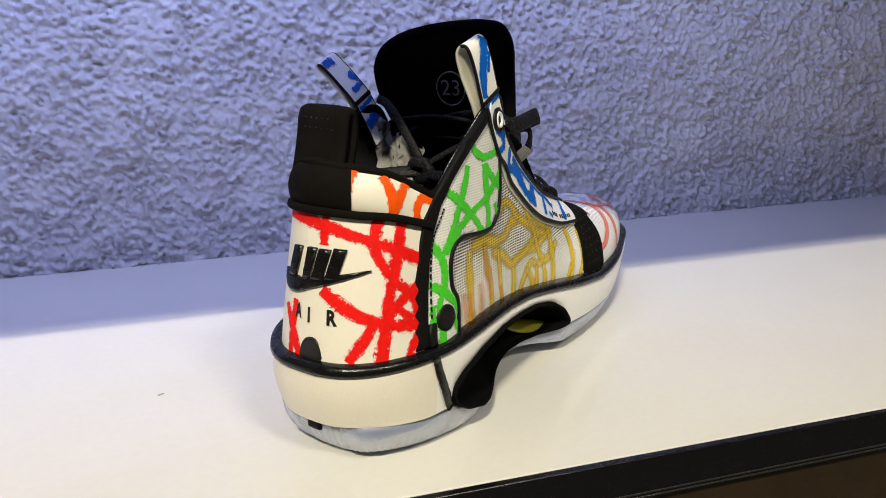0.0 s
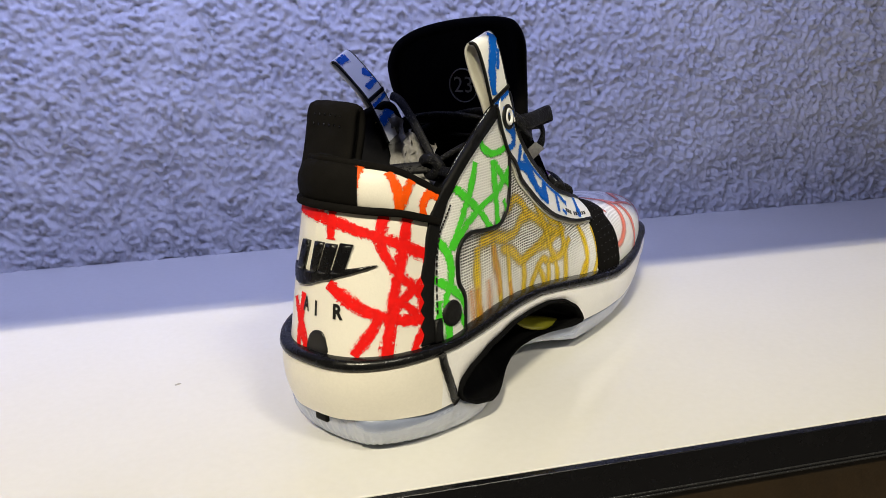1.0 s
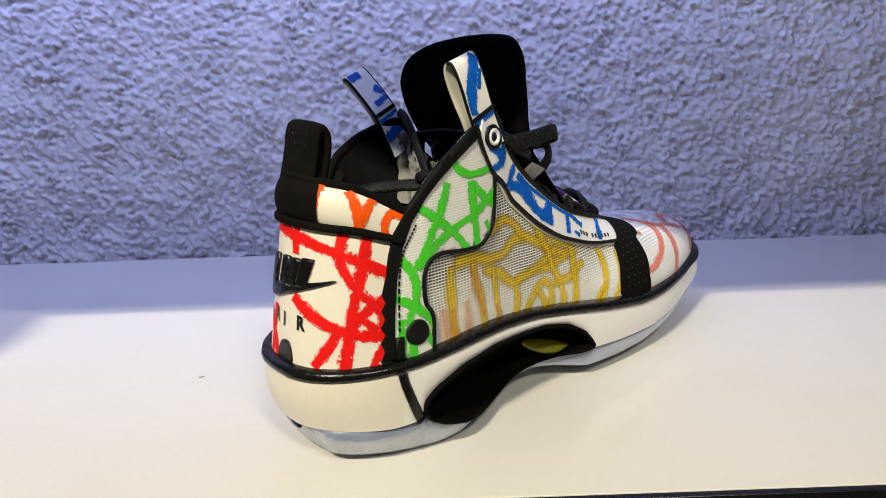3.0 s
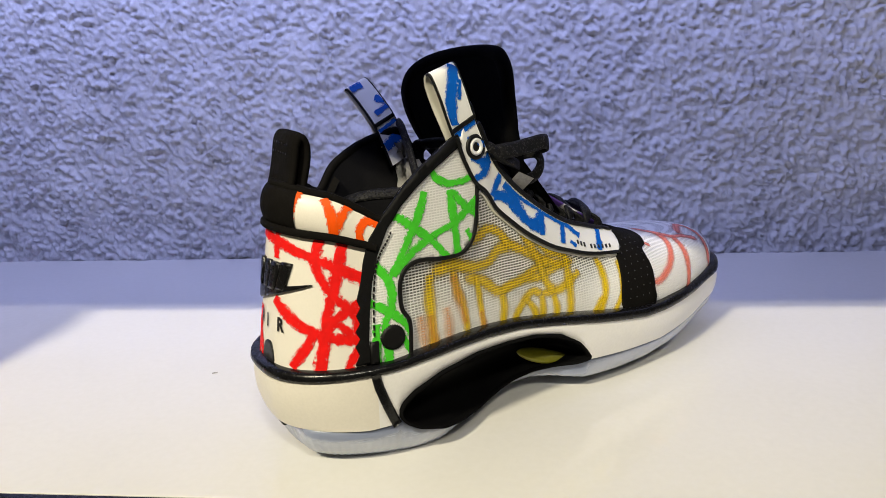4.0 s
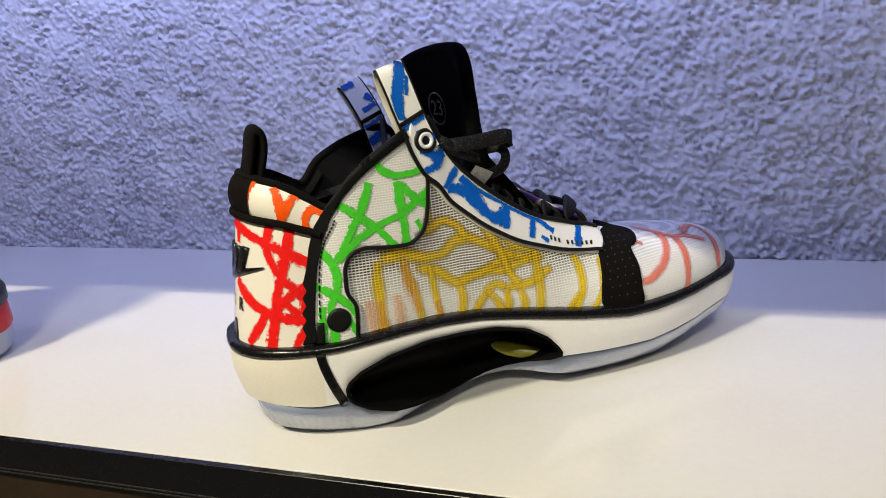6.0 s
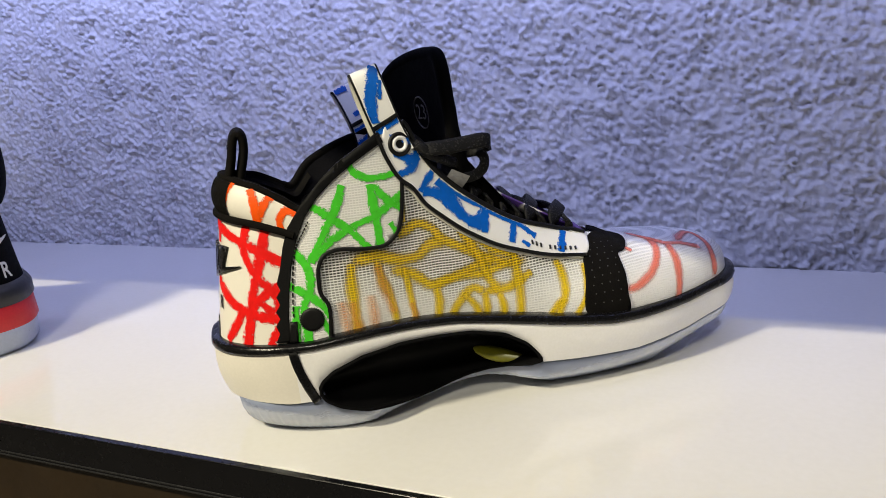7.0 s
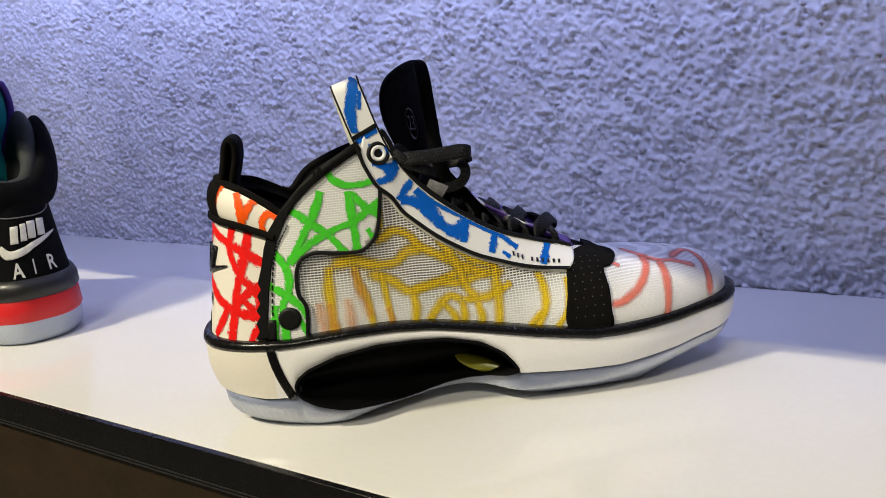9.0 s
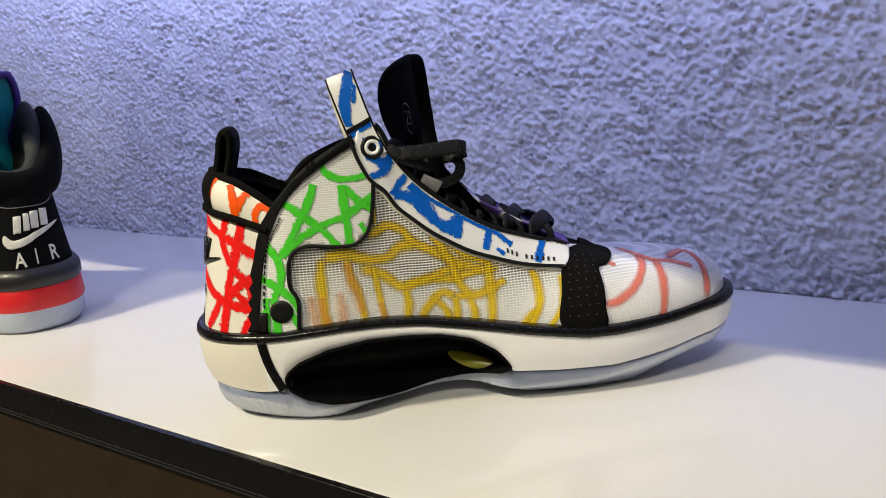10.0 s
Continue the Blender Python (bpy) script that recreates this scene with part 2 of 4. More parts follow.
# ---- builders ----
def mesh(name, verts, faces, material, parent=None, label="", smooth=True, uv=None):
    me = bpy.data.meshes.new(name)
    me.from_pydata([tuple(map(float, v)) for v in verts], [], [tuple(map(int, f)) for f in faces])
    if uv is not None:
        layer = me.uv_layers.new(name="UVMap")
        index = np.zeros(len(me.loops), int)
        me.loops.foreach_get("vertex_index", index)
        layer.data.foreach_set("uv", np.asarray(uv, float)[index].ravel())
    me.materials.append(material)
    me.shade_smooth() if smooth else me.shade_flat()
    me.validate()
    ob = new(name, me)
    if parent:
        ob.parent = parent
    if label:
        ob["label"] = label
    return ob


def part(name, verts, faces, material, parent, label="", smooth=True, uv=None):
    return mesh(name, verts, faces, material, parent, label, smooth, uv)


def grid_faces(nu, nv, close_u=False, close_v=False, start=0):
    out = []
    for i in range(nu - (not close_u)):
        for j in range(nv - (not close_v)):
            a, b = i * nv + j, ((i + 1) % nu) * nv + j
            c, d = ((i + 1) % nu) * nv + (j + 1) % nv, i * nv + (j + 1) % nv
            out.append((start + a, start + b, start + c, start + d))
    return out


def frames_along(pts, hint):
    """Tangents, sides and ups along a line; up stays as near to the hint as it can."""
    pts = np.asarray(pts, float)
    tan = np.gradient(pts, axis=0)
    tan /= np.linalg.norm(tan, axis=1)[:, None] + 1e-12
    hint = np.broadcast_to(np.asarray(hint, float), pts.shape)
    side = np.cross(tan, hint)
    side /= np.linalg.norm(side, axis=1)[:, None] + 1e-12
    return tan, side, np.cross(side, tan)


def sweep(pts, wide, thick, hint=(0, 0, 1), corner=8, closed=False, taper=None):
    """A strap or tube: an oval section (wide across, thick along the hint) carried along the line."""
    pts = np.asarray(pts, float)
    tan, side, up = frames_along(pts, hint)
    ang = np.linspace(0, 2 * np.pi, corner, endpoint=False) + np.pi / corner
    cx, cy = np.cos(ang), np.sin(ang)
    cx, cy = np.sign(cx) * abs(cx) ** 0.6, np.sign(cy) * abs(cy) ** 0.6
    k = np.ones(len(pts)) if taper is None else np.asarray(taper, float)
    v = pts[:, None] + side[:, None] * (cx * wide / 2)[None, :, None] * k[:, None, None] + up[:, None] * (cy * thick / 2)[None, :, None] * k[:, None, None]
    f = grid_faces(len(pts), corner, closed, True)
    if not closed:
        f += [tuple(range(corner))[::-1], tuple(range((len(pts) - 1) * corner, len(pts) * corner))]
    return v.reshape(-1, 3), f


def through_points(ctrl, n):
    return glide(np.array(ctrl, float), np.linspace(0, len(ctrl) - 1, n))


def normals_of(fn, s, t, h=0.004):
    a = fn(s + h * 5, t) - fn(s - h * 5, t)
    b = fn(s, t + h) - fn(s, t - h)
    n = np.cross(a, b)
    n /= np.linalg.norm(n, axis=-1)[..., None] + 1e-12
    return n


def inside(poly, q):
    poly, q = np.asarray(poly), np.asarray(q)
    x0, y0 = poly.T
    x1, y1 = np.roll(poly, -1, 0).T
    cut = ((y0 <= q[:, 1:]) != (y1 <= q[:, 1:])) & (q[:, :1] < x0 + (q[:, 1:] - y0) / (y1 - y0 + 1e-12) * (x1 - x0))
    return cut.sum(1) % 2 == 1


def sheet(fn, outline, off, thick, ds=0.14, dt=0.035, smooth_outline=0):
    """A panel on the surface fn, cut to the outline in its two values, with a rim of its own."""
    out = np.asarray(outline, float)
    if smooth_outline:
        loop = np.vstack([out[-1:], out, out[:2]])
        out = glide(loop, np.linspace(1, len(out) + 1, len(out) * smooth_outline, endpoint=False))
    lo, hi = out.min(0), out.max(0)
    gs, gt = np.meshgrid(np.arange(lo[0] + ds / 2, hi[0], ds), np.arange(lo[1] + dt / 2, hi[1], dt), indexing="ij")
    q = np.stack([gs.ravel(), gt.ravel()], 1)
    q = q[inside(out, q)]
    gap = np.min(np.hypot((q[:, None, 0] - out[None, :, 0]) / ds, (q[:, None, 1] - out[None, :, 1]) / dt), axis=1) if len(q) else np.zeros(0)
    q = q[gap > 0.45]
    k = np.array([1.0, ds / dt])          # even out the two scales for the triangles
    coords = [Vector((float(a), float(b))) for a, b in np.vstack([out, q]) * k]
    vs, es, fs, *_ = geometry.delaunay_2d_cdt(coords, [], [tuple(range(len(out)))], 1, 1e-6)
    st = np.array([(v.x, v.y) for v in vs]) / k
    p, n = fn(st[:, 0], st[:, 1]), normals_of(fn, st[:, 0], st[:, 1])
    count = len(st)
    verts = np.vstack([p + n * off, p + n * (off - thick)])
    faces, seen = [], {}
    for f in fs:
        f = tuple(f)
        faces.append(f)
        faces.append(tuple(i + count for i in f[::-1]))
        for a, b in zip(f, f[1:] + f[:1]):
            seen[(a, b)] = seen.get((a, b), 0) + 1
    for a, b in seen:
        if (b, a) not in seen:
            faces.append((b, a, a + count, b + count))
    return verts, faces, st


def on_upper(pts, off):
    q = np.asarray(pts, float)
    return upper(q[:, 0], q[:, 1]) + normals_of(upper, q[:, 0], q[:, 1]) * off


def ribbon(fn, ctrl, width, off, clip=None, across=7, wobble=0.12, rng=None):
    """A chalk stroke on the surface fn, clipped to an outline."""
    line = through_points(ctrl, max(12, len(ctrl) * 14))
    s, t = line.T
    e = 1e-3
    ps, pt = (fn(s + e, t) - fn(s - e, t)) / (2 * e), (fn(s, t + e) - fn(s, t - e)) / (2 * e)
    step = np.gradient(line, axis=0)
    tan = ps * step[:, :1] + pt * step[:, 1:]
    tan /= np.linalg.norm(tan, axis=1)[:, None]
    n = normals_of(fn, s, t)
    side = np.cross(n, tan)
    g11, g12, g22 = (ps * ps).sum(1), (ps * pt).sum(1), (pt * pt).sum(1)
    b1, b2 = (side * ps).sum(1), (side * pt).sum(1)
    det = g11 * g22 - g12**2 + 1e-15
    ds, dt = (b1 * g22 - b2 * g12) / det, (g11 * b2 - g12 * b1) / det
    w = width / 2 * (1 + wobble * np.sin(np.linspace(0, 9, len(s)) + len(ctrl)))
    k = np.linspace(-1, 1, across)
    qs, qt = s[:, None] + ds[:, None] * w[:, None] * k, t[:, None] + dt[:, None] * w[:, None] * k
    p = fn(qs, qt) + normals_of(fn, qs, qt) * off
    faces = grid_faces(len(s), across)
    if clip is not None:
        mid = np.array([[np.mean(qs.ravel()[list(f)]), np.mean(qt.ravel()[list(f)])] for f in faces])
        faces = [f for f, ok in zip(faces, inside(clip, mid)) if ok]
    uv = np.stack([np.repeat(np.linspace(0, 1, len(s)), across), np.tile(k, len(s))], 1)
    return p.reshape(-1, 3), faces, uv


def box_mesh(a, b, bevel=0.0):
    bm = bmesh.new()
    bmesh.ops.create_cube(bm, size=1)
    for v in bm.verts:
        v.co = Vector([a[i] + (b[i] - a[i]) * (v.co[i] + 0.5) for i in range(3)])
    if bevel:
        bmesh.ops.bevel(bm, geom=bm.edges[:], offset=bevel, segments=3, affect="EDGES", profile=0.6)
    verts, faces = [tuple(v.co) for v in bm.verts], [[v.index for v in f.verts] for f in bm.faces]
    bm.free()
    return verts, faces


def block(name, a, b, material, label, bevel=0.0, kind="structure", parent=None):
    v, f = box_mesh(a, b, bevel)
    ob = mesh(name, v, f, material, parent, "", False)
    return tagged(ob, label, name.split("_")[0], kind=kind) if not parent else ob


# ---- setting ----
def stucco_wall():
    """The rough-cast wall: a fine sheet with a worm-eaten plaster relief over a plain core."""
    rng = np.random.default_rng(4)
    nx, nz, pitch = 1500, 286, 0.0014
    fx, fz = np.meshgrid(np.fft.fftfreq(nx, pitch), np.fft.rfftfreq(nz, pitch), indexing="ij")
    white = np.fft.rfft2(rng.normal(size=(nx, nz)))
    white2 = np.fft.rfft2(rng.normal(size=(nx, nz)))

    def band(src, period, wide, sx=1.0, sz=1.0):
        f = np.hypot(fx * sx, fz * sz)
        out = np.fft.irfft2(src * np.exp(-((np.log(f * period + 1e-9)) ** 2) / (2 * wide**2)), s=(nx, nz))
        return out / out.std()

    lumps, grains, waves = band(white, 0.0098, 0.42, 1.0, 1.05), band(white2, 0.0054, 0.38), band(white2, 0.09, 0.5)
    coarse, pits = band(white2, 0.026, 0.40), band(white, 0.0085, 0.30)
    rough = 1.0 + 0.30 * np.tanh(band(white, 0.055, 0.4))
    ridges = band(white, 0.0088, 0.45, 1.0, 0.8) * band(white2, 0.0096, 0.45, 0.8, 1.0)
    h = rough * (0.00125 * np.tanh(1.9 * lumps) + 0.00100 * np.tanh(1.3 * ridges) + 0.00050 * np.tanh(2.0 * grains) + 0.0006 * np.tanh(1.5 * coarse)) + 0.0007 * waves
    h -= 0.0024 * (pits - 1.45).clip(0, 1.0)
    x, z = np.meshgrid(-0.95 + np.arange(nx) * pitch, -0.008 + np.arange(nz) * pitch, indexing="ij")
    # a few deep blow holes
    for _ in range(46):
        cx, cz, r, lean = rng.uniform(-0.9, 1.1), rng.uniform(0.01, 0.38), rng.uniform(0.002, 0.0042), rng.uniform(-0.8, 0.8)
        d = np.hypot(x - cx - lean * (z - cz), (z - cz) * 0.7) / r
        h -= 0.0035 * np.exp(-(d**4))
    verts = np.stack([x, -0.0005 - h, z], -1).reshape(-1, 3)
    ob = mesh("wall_back", verts, [f[::-1] for f in grid_faces(nx, nz)], WALL)
    ob.matrix_world = LEVEL
    tagged(ob, "rough pale grey rendered wall lit by bluish light", "wall", kind="structure")
    core = mesh("core", *box_mesh((-3.0, 0.006, -1.0), (3.0, 0.12, 2.4)), WALL, ob, "", False)
    return ob


stucco_wall()
shelf = block("shelf_board", (-2.6, -0.3716, -0.0195), (2.6, -0.0005, 0.0), LAMINATE, "long glossy white laminate display shelf against the wall", 0.0004)
edge = block("shelf_edge_trim", (-2.6, -0.3756, -0.0205), (2.6, -0.3718, -0.0003), EDGE, "thin glossy black edge strip along the white shelf", 0.0006)
for drop in (0.0178, 0.0198):
    part("bead", *sweep(np.array([(-2.6, -0.3757, -drop), (0.0, -0.3757, -drop), (2.6, -0.3757, -drop)]), 0.0010, 0.0010), BEAD, edge, "thin shiny bead under the edge strip")
block("shelf_front_panel", (-2.6, -0.3706, -0.92), (2.6, -0.02, -0.0210), FRONT, "dark brown front panel below the white shelf")
# Unseen lip and board, added to block the lamps; dark to bounce little light.
block("shelf_above_lip", (-2.6, -0.520, 0.40), (2.6, -0.505, 0.4995), FRONT, "unseen dark brown lip added to cut off the lamps")
block("shelf_above", (-2.6, -0.520, 0.50), (2.6, -0.0005, 0.53), FRONT, "unseen dark brown upper shelf added to shade the display shelf")
block("floor", (-3.0, -3.0, -1.0), (3.0, 0.12, -0.92), FLOORING, "plain grey stone shop floor")
block("ceiling", (-3.1, -3.1, 2.4), (3.1, 0.12, 2.5), FLOORING, "plain pale shop ceiling")
block("wall_front", (-3.1, -3.1, -1.0), (3.1, -3.0, 2.4), FLOORING, "plain grey wall on the far side of the shop")
block("wall_left", (-3.1, -3.0, -1.0), (-3.0, 0.12, 2.4), FLOORING, "plain grey side wall of the shop")
block("wall_right", (3.0, -3.0, -1.0), (3.1, 0.12, 2.4), FLOORING, "plain grey side wall of the shop")


# Outlines and strokes on the upper, in stations and height.
QUARTER = [(4.40, 0.015), (5.88, 0.000), (5.94, 0.205), (5.64, 0.310), (5.58, 0.405), (5.64, 0.500), (5.96, 0.545), (6.60, 0.535), (7.60, 0.475), (8.50, 0.445), (9.06, 0.470), (9.42, 0.525), (9.60, 0.615), (9.74, 0.730), (9.42, 0.815), (9.16, 0.895), (8.98, 0.980), (8.12, 0.995), (7.08, 1.000), (6.12, 0.990), (5.14, 0.990), (4.56, 0.845), (4.28, 0.640), (4.14, 0.425), (4.12, 0.220), (4.16, 0.015)]
QUARTER_EDGE = [(5.88, 0.000), (5.94, 0.205), (5.64, 0.310), (5.58, 0.405), (5.64, 0.500), (5.96, 0.545), (6.60, 0.535), (7.60, 0.475), (8.50, 0.445), (9.06, 0.470), (9.42, 0.525), (9.60, 0.615), (9.74, 0.730)]
BINDING = [(3.92, 0.015), (4.04, 0.075), (3.90, 0.130), (4.04, 0.180), (3.88, 0.225), (4.02, 0.275), (3.88, 0.325), (4.02, 0.375), (3.88, 0.420), (4.00, 0.525), (4.08, 0.665), (4.28, 0.810), (5.02, 1.000), (6.06, 1.005), (7.02, 1.015), (8.08, 1.005), (9.04, 1.010), (9.18, 0.955), (8.42, 0.945), (7.52, 0.945), (6.64, 0.940), (5.80, 0.925), (5.16, 0.895), (4.68, 0.745), (4.42, 0.540), (4.34, 0.350), (4.32, 0.180), (4.38, 0.015)]
STITCH = [(5.32, 0.85), (5.04, 0.8), (4.76, 0.735), (4.58, 0.635), (4.50, 0.505), (4.48, 0.335), (4.50, 0.185)]
EYESTAY = [(9.24, 0.860), (9.74, 0.735), (10.56, 0.715), (11.54, 0.720), (12.44, 0.695), (13.26, 0.675), (14.14, 0.690), (15.04, 0.685), (16.10, 0.620), (16.22, 0.945), (15.18, 1.055), (14.08, 1.015), (13.06, 1.015), (12.18, 1.035), (11.44, 1.040), (10.80, 1.055), (10.02, 1.030), (9.28, 1.010)]
EYE_LOW = [(8.96, 1.000), (9.24, 0.860), (9.74, 0.735), (10.56, 0.715), (11.54, 0.720), (12.44, 0.695), (13.26, 0.675), (14.14, 0.690), (15.04, 0.685), (16.10, 0.620)]
EYE_HIGH = [(10.06, 1.040), (10.80, 1.055), (11.44, 1.040), (12.18, 1.035), (13.06, 1.015), (14.08, 1.015), (15.16, 1.030), (16.18, 0.965)]
STRAP = [(16.06, 0.740), (16.00, 0.325), (16.02, -0.010), (17.38, -0.005), (17.42, 0.125), (17.40, 0.315), (17.30, 0.560), (17.64, 0.635), (17.92, 0.785), (17.92, 0.925), (17.54, 0.990), (16.92, 0.995), (16.34, 0.905)]
PATCH = [(4.36, 0.155), (4.62, 0.160), (4.64, 0.010), (4.36, 0.015)]
RIVET = [(5.18, 0.160)]
EYELET = [(9.84, 0.915)]
WORDMARK = [(14.48, 0.805), (15.78, 0.735)]
RED = [
    (0.0045, [(-2.06, 0.720), (0.42, 0.690), (1.56, 0.655), (2.46, 0.625), (3.20, 0.595), (4.30, 0.550)]),
    (0.0038, [(0.86, 0.780), (0.84, 0.675), (0.82, 0.585)]),
    (0.0042, [(2.64, 0.765), (2.50, 0.635), (2.62, 0.550), (3.02, 0.450), (3.58, 0.375), (4.16, 0.285)]),
    (0.0047, [(3.38, 0.750), (3.24, 0.600), (3.12, 0.450), (2.96, 0.300), (2.92, 0.145), (2.86, -0.010)]),
    (0.0049, [(0.78, 0.360), (1.40, 0.300), (2.20, 0.235), (3.08, 0.190), (4.16, 0.175)]),
    (0.0045, [(2.56, 0.195), (2.24, 0.095), (1.82, 0.000)]),
    (0.0040, [(4.24, 0.445), (3.62, 0.355), (3.20, 0.280), (2.94, 0.190)]),
    (0.0035, [(4.02, 0.135), (3.82, 0.050), (3.70, -0.015)]),
    (0.0031, [(-0.64, 0.280), (-0.72, 0.120), (-0.78, -0.040)]),
    (0.0035, [(-1.24, 0.240), (-0.62, 0.095), (-0.26, -0.050)]),
    (0.0052, [(4.18, 0.420), (4.02, 0.270), (4.06, 0.115)]),
    (0.0033, [(3.06, 0.300), (3.64, 0.230), (4.16, 0.110)]),
]
ORANGE = [
    (0.0054, [(1.88, 0.975), (1.64, 0.89), (1.6, 0.825)]),
    (0.0054, [(2.76, 0.96), (3.0, 0.875), (3.04, 0.76)]),
    (0.0054, [(3.52, 0.96), (3.24, 0.865), (3.08, 0.77)]),
    (0.0046, [(5.08, 0.94), (4.28, 0.93), (3.92, 0.85), (4.0, 0.775)]),
]
GREEN = [
    (0.0033, [(7.48, 0.960), (7.72, 0.885), (8.34, 0.815), (9.14, 0.785), (9.72, 0.785)]),
    (0.0042, [(7.08, 0.880), (6.68, 0.785), (6.16, 0.700), (5.28, 0.570)]),
    (0.0039, [(5.50, 0.920), (6.34, 0.750), (7.20, 0.610), (7.90, 0.460)]),
    (0.0036, [(5.38, 0.580), (6.38, 0.610), (7.22, 0.620), (8.14, 0.615), (8.84, 0.630), (9.66, 0.670)]),
    (0.0045, [(8.32, 0.785), (8.34, 0.685), (8.38, 0.590), (8.42, 0.455)]),
    (0.0036, [(8.46, 0.770), (8.90, 0.685), (9.58, 0.595)]),
    (0.0027, [(9.00, 0.550), (9.30, 0.470)]),
    (0.0039, [(4.54, 0.675), (5.12, 0.545), (5.20, 0.390), (4.90, 0.270), (4.96, 0.135), (5.00, 0.005)]),
    (0.0039, [(4.24, 0.420), (5.00, 0.355), (5.62, 0.240), (5.98, 0.145)]),
    (0.0036, [(4.58, 0.270), (4.58, 0.140), (4.62, 0.010)]),
    (0.0027, [(5.54, 0.180), (5.90, 0.020)]),
]
BLUE = [
    (0.0058, [(9.48, 0.945), (9.84, 0.935)]),
    (0.0055, [(9.52, 0.88), (10.28, 0.87), (11.04, 1.065)]),
    (0.0044, [(9.68, 0.765), (10.24, 0.815), (10.88, 0.99)]),
    (0.0044, [(10.68, 0.755), (11.16, 0.9), (11.44, 1.0)]),
    (0.0062, [(10.88, 0.785), (11.64, 0.87), (12.32, 0.81), (12.84, 0.785)]),
    (0.0055, [(11.56, 0.96), (11.96, 0.925), (12.36, 0.815)]),
    (0.0025, [(11.88, 0.97), (12.44, 0.965), (13.08, 0.97)]),
    (0.0069, [(12.4, 0.775), (12.84, 0.855), (13.08, 0.96)]),
    (0.0055, [(13.04, 0.945), (12.92, 0.745)]),
    (0.0036, [(13.08, 0.96), (13.68, 0.97), (14.12, 0.96), (14.64, 0.88)]),
    (0.0047, [(13.96, 1.0), (13.76, 0.745)]),
    (0.0025, [(14.12, 0.795), (14.36, 0.755)]),
    (0.0051, [(15.52, 1.005), (15.36, 0.71)]),
]
YELLOW = [
    (0.0047, [(9.12, 0.455), (9.84, 0.495), (10.96, 0.585), (11.48, 0.555), (12.24, 0.555), (12.92, 0.525), (13.68, 0.54), (14.24, 0.615)]),
    (0.0055, [(7.04, 0.415), (8.04, 0.41), (9.16, 0.345), (10.12, 0.35), (10.96, 0.48), (11.68, 0.555)]),
    (0.0051, [(7.08, 0.43), (7.0, 0.31), (7.0, 0.17), (7.04, -0.015)]),
    (0.0040, [(8.16, 0.39), (8.32, 0.26), (8.6, 0.155), (8.72, 0.005)]),
    (0.0033, [(9.36, 0.305), (9.48, 0.185), (9.68, 0.01)]),
    (0.0047, [(8.6, 0.31), (9.68, 0.26), (10.72, 0.21), (11.76, 0.3), (12.64, 0.45), (13.2, 0.56)]),
    (0.0047, [(10.72, 0.2), (12.08, 0.335), (12.8, 0.385), (13.68, 0.55)]),
    (0.0047, [(12.08, 0.72), (12.4, 0.63), (12.68, 0.51), (12.88, 0.35), (13.28, 0.235)]),
    (0.0040, [(12.64, 0.69), (13.12, 0.63), (13.88, 0.63)]),
    (0.0051, [(13.84, 0.67), (13.84, 0.45), (13.88, 0.205), (13.84, -0.015)]),
    (0.0044, [(12.64, 0.215), (13.44, 0.265), (13.96, 0.385), (14.36, 0.5)]),
    (0.0044, [(15.16, 0.655), (15.32, 0.44), (15.32, 0.19), (14.96, -0.045)]),
    (0.0033, [(15.96, 0.555), (16.04, 0.33), (15.96, 0.145), (15.52, -0.045)]),
    (0.0044, [(10.92, 0.2), (11.0, 0.1), (10.84, -0.03)]),
    (0.0044, [(11.32, -0.04), (11.84, 0.11), (12.36, 0.235), (12.72, 0.21)]),
    (0.0040, [(12.72, 0.21), (12.76, 0.08), (12.72, -0.08)]),
    (0.0040, [(13.2, 0.22), (13.32, 0.065), (13.24, -0.08)]),
    (0.0036, [(12.0, 0.185), (12.44, 0.07), (12.48, -0.075)]),
    (0.0029, [(9.52, 0.7), (9.6, 0.61), (9.6, 0.52)]),
    (0.0033, [(14.72, -0.05), (15.08, 0.115), (15.36, 0.175)]),
]
AMBER = [
    (0.0050, [(8.12, 0.36), (8.36, 0.22), (8.66, 0.05)]),
    (0.0050, [(6.92, 0.2), (6.98, 0.08), (7.24, -0.025)]),
    (0.0036, [(9.52, 0.105), (9.72, -0.005)]),
    (0.0045, [(6.46, 0.22), (6.56, 0.13), (6.6, -0.02)]),
    (0.0050, [(7.72, 0.2), (7.8, 0.1), (7.8, -0.03)]),
]
CORAL = [
    (0.0037, [(17.36, 0.145), (18.04, 0.205), (18.64, 0.370), (18.94, 0.610), (18.90, 0.810)]),
    (0.0040, [(19.46, 0.695), (19.58, 0.400), (19.56, 0.120), (19.50, -0.010)]),
    (0.0028, [(18.24, 0.985), (18.86, 0.810), (19.40, 0.685), (20.04, 0.645), (21.06, 0.530)]),
    (0.0037, [(19.90, 0.670), (20.50, 0.875), (20.98, 0.895), (21.40, 0.660), (21.56, 0.330), (21.58, 0.030)]),
    (0.0025, [(17.64, 0.695), (17.96, 0.610)]),
]
LETTERS = {'A': (-0.42, 0.225), 'I': (0.28, 0.215), 'R': (1.16, 0.22)}
TIPMARK = [(-1.38, 0.430), (-1.30, 0.345), (-0.58, 0.325), (0.96, 0.390), (2.44, 0.480), (1.38, 0.445), (-0.02, 0.405), (-0.66, 0.405)]
BARS = [(-0.72, 0.475), (0.22, 0.480), (0.76, 0.480), (1.30, 0.490)]
DOMEMARK = [(-0.14, -0.040), (-0.20, 0.040), (0.10, 0.090), (0.36, 0.105), (0.60, 0.100), (0.74, 0.060), (0.76, -0.015)]


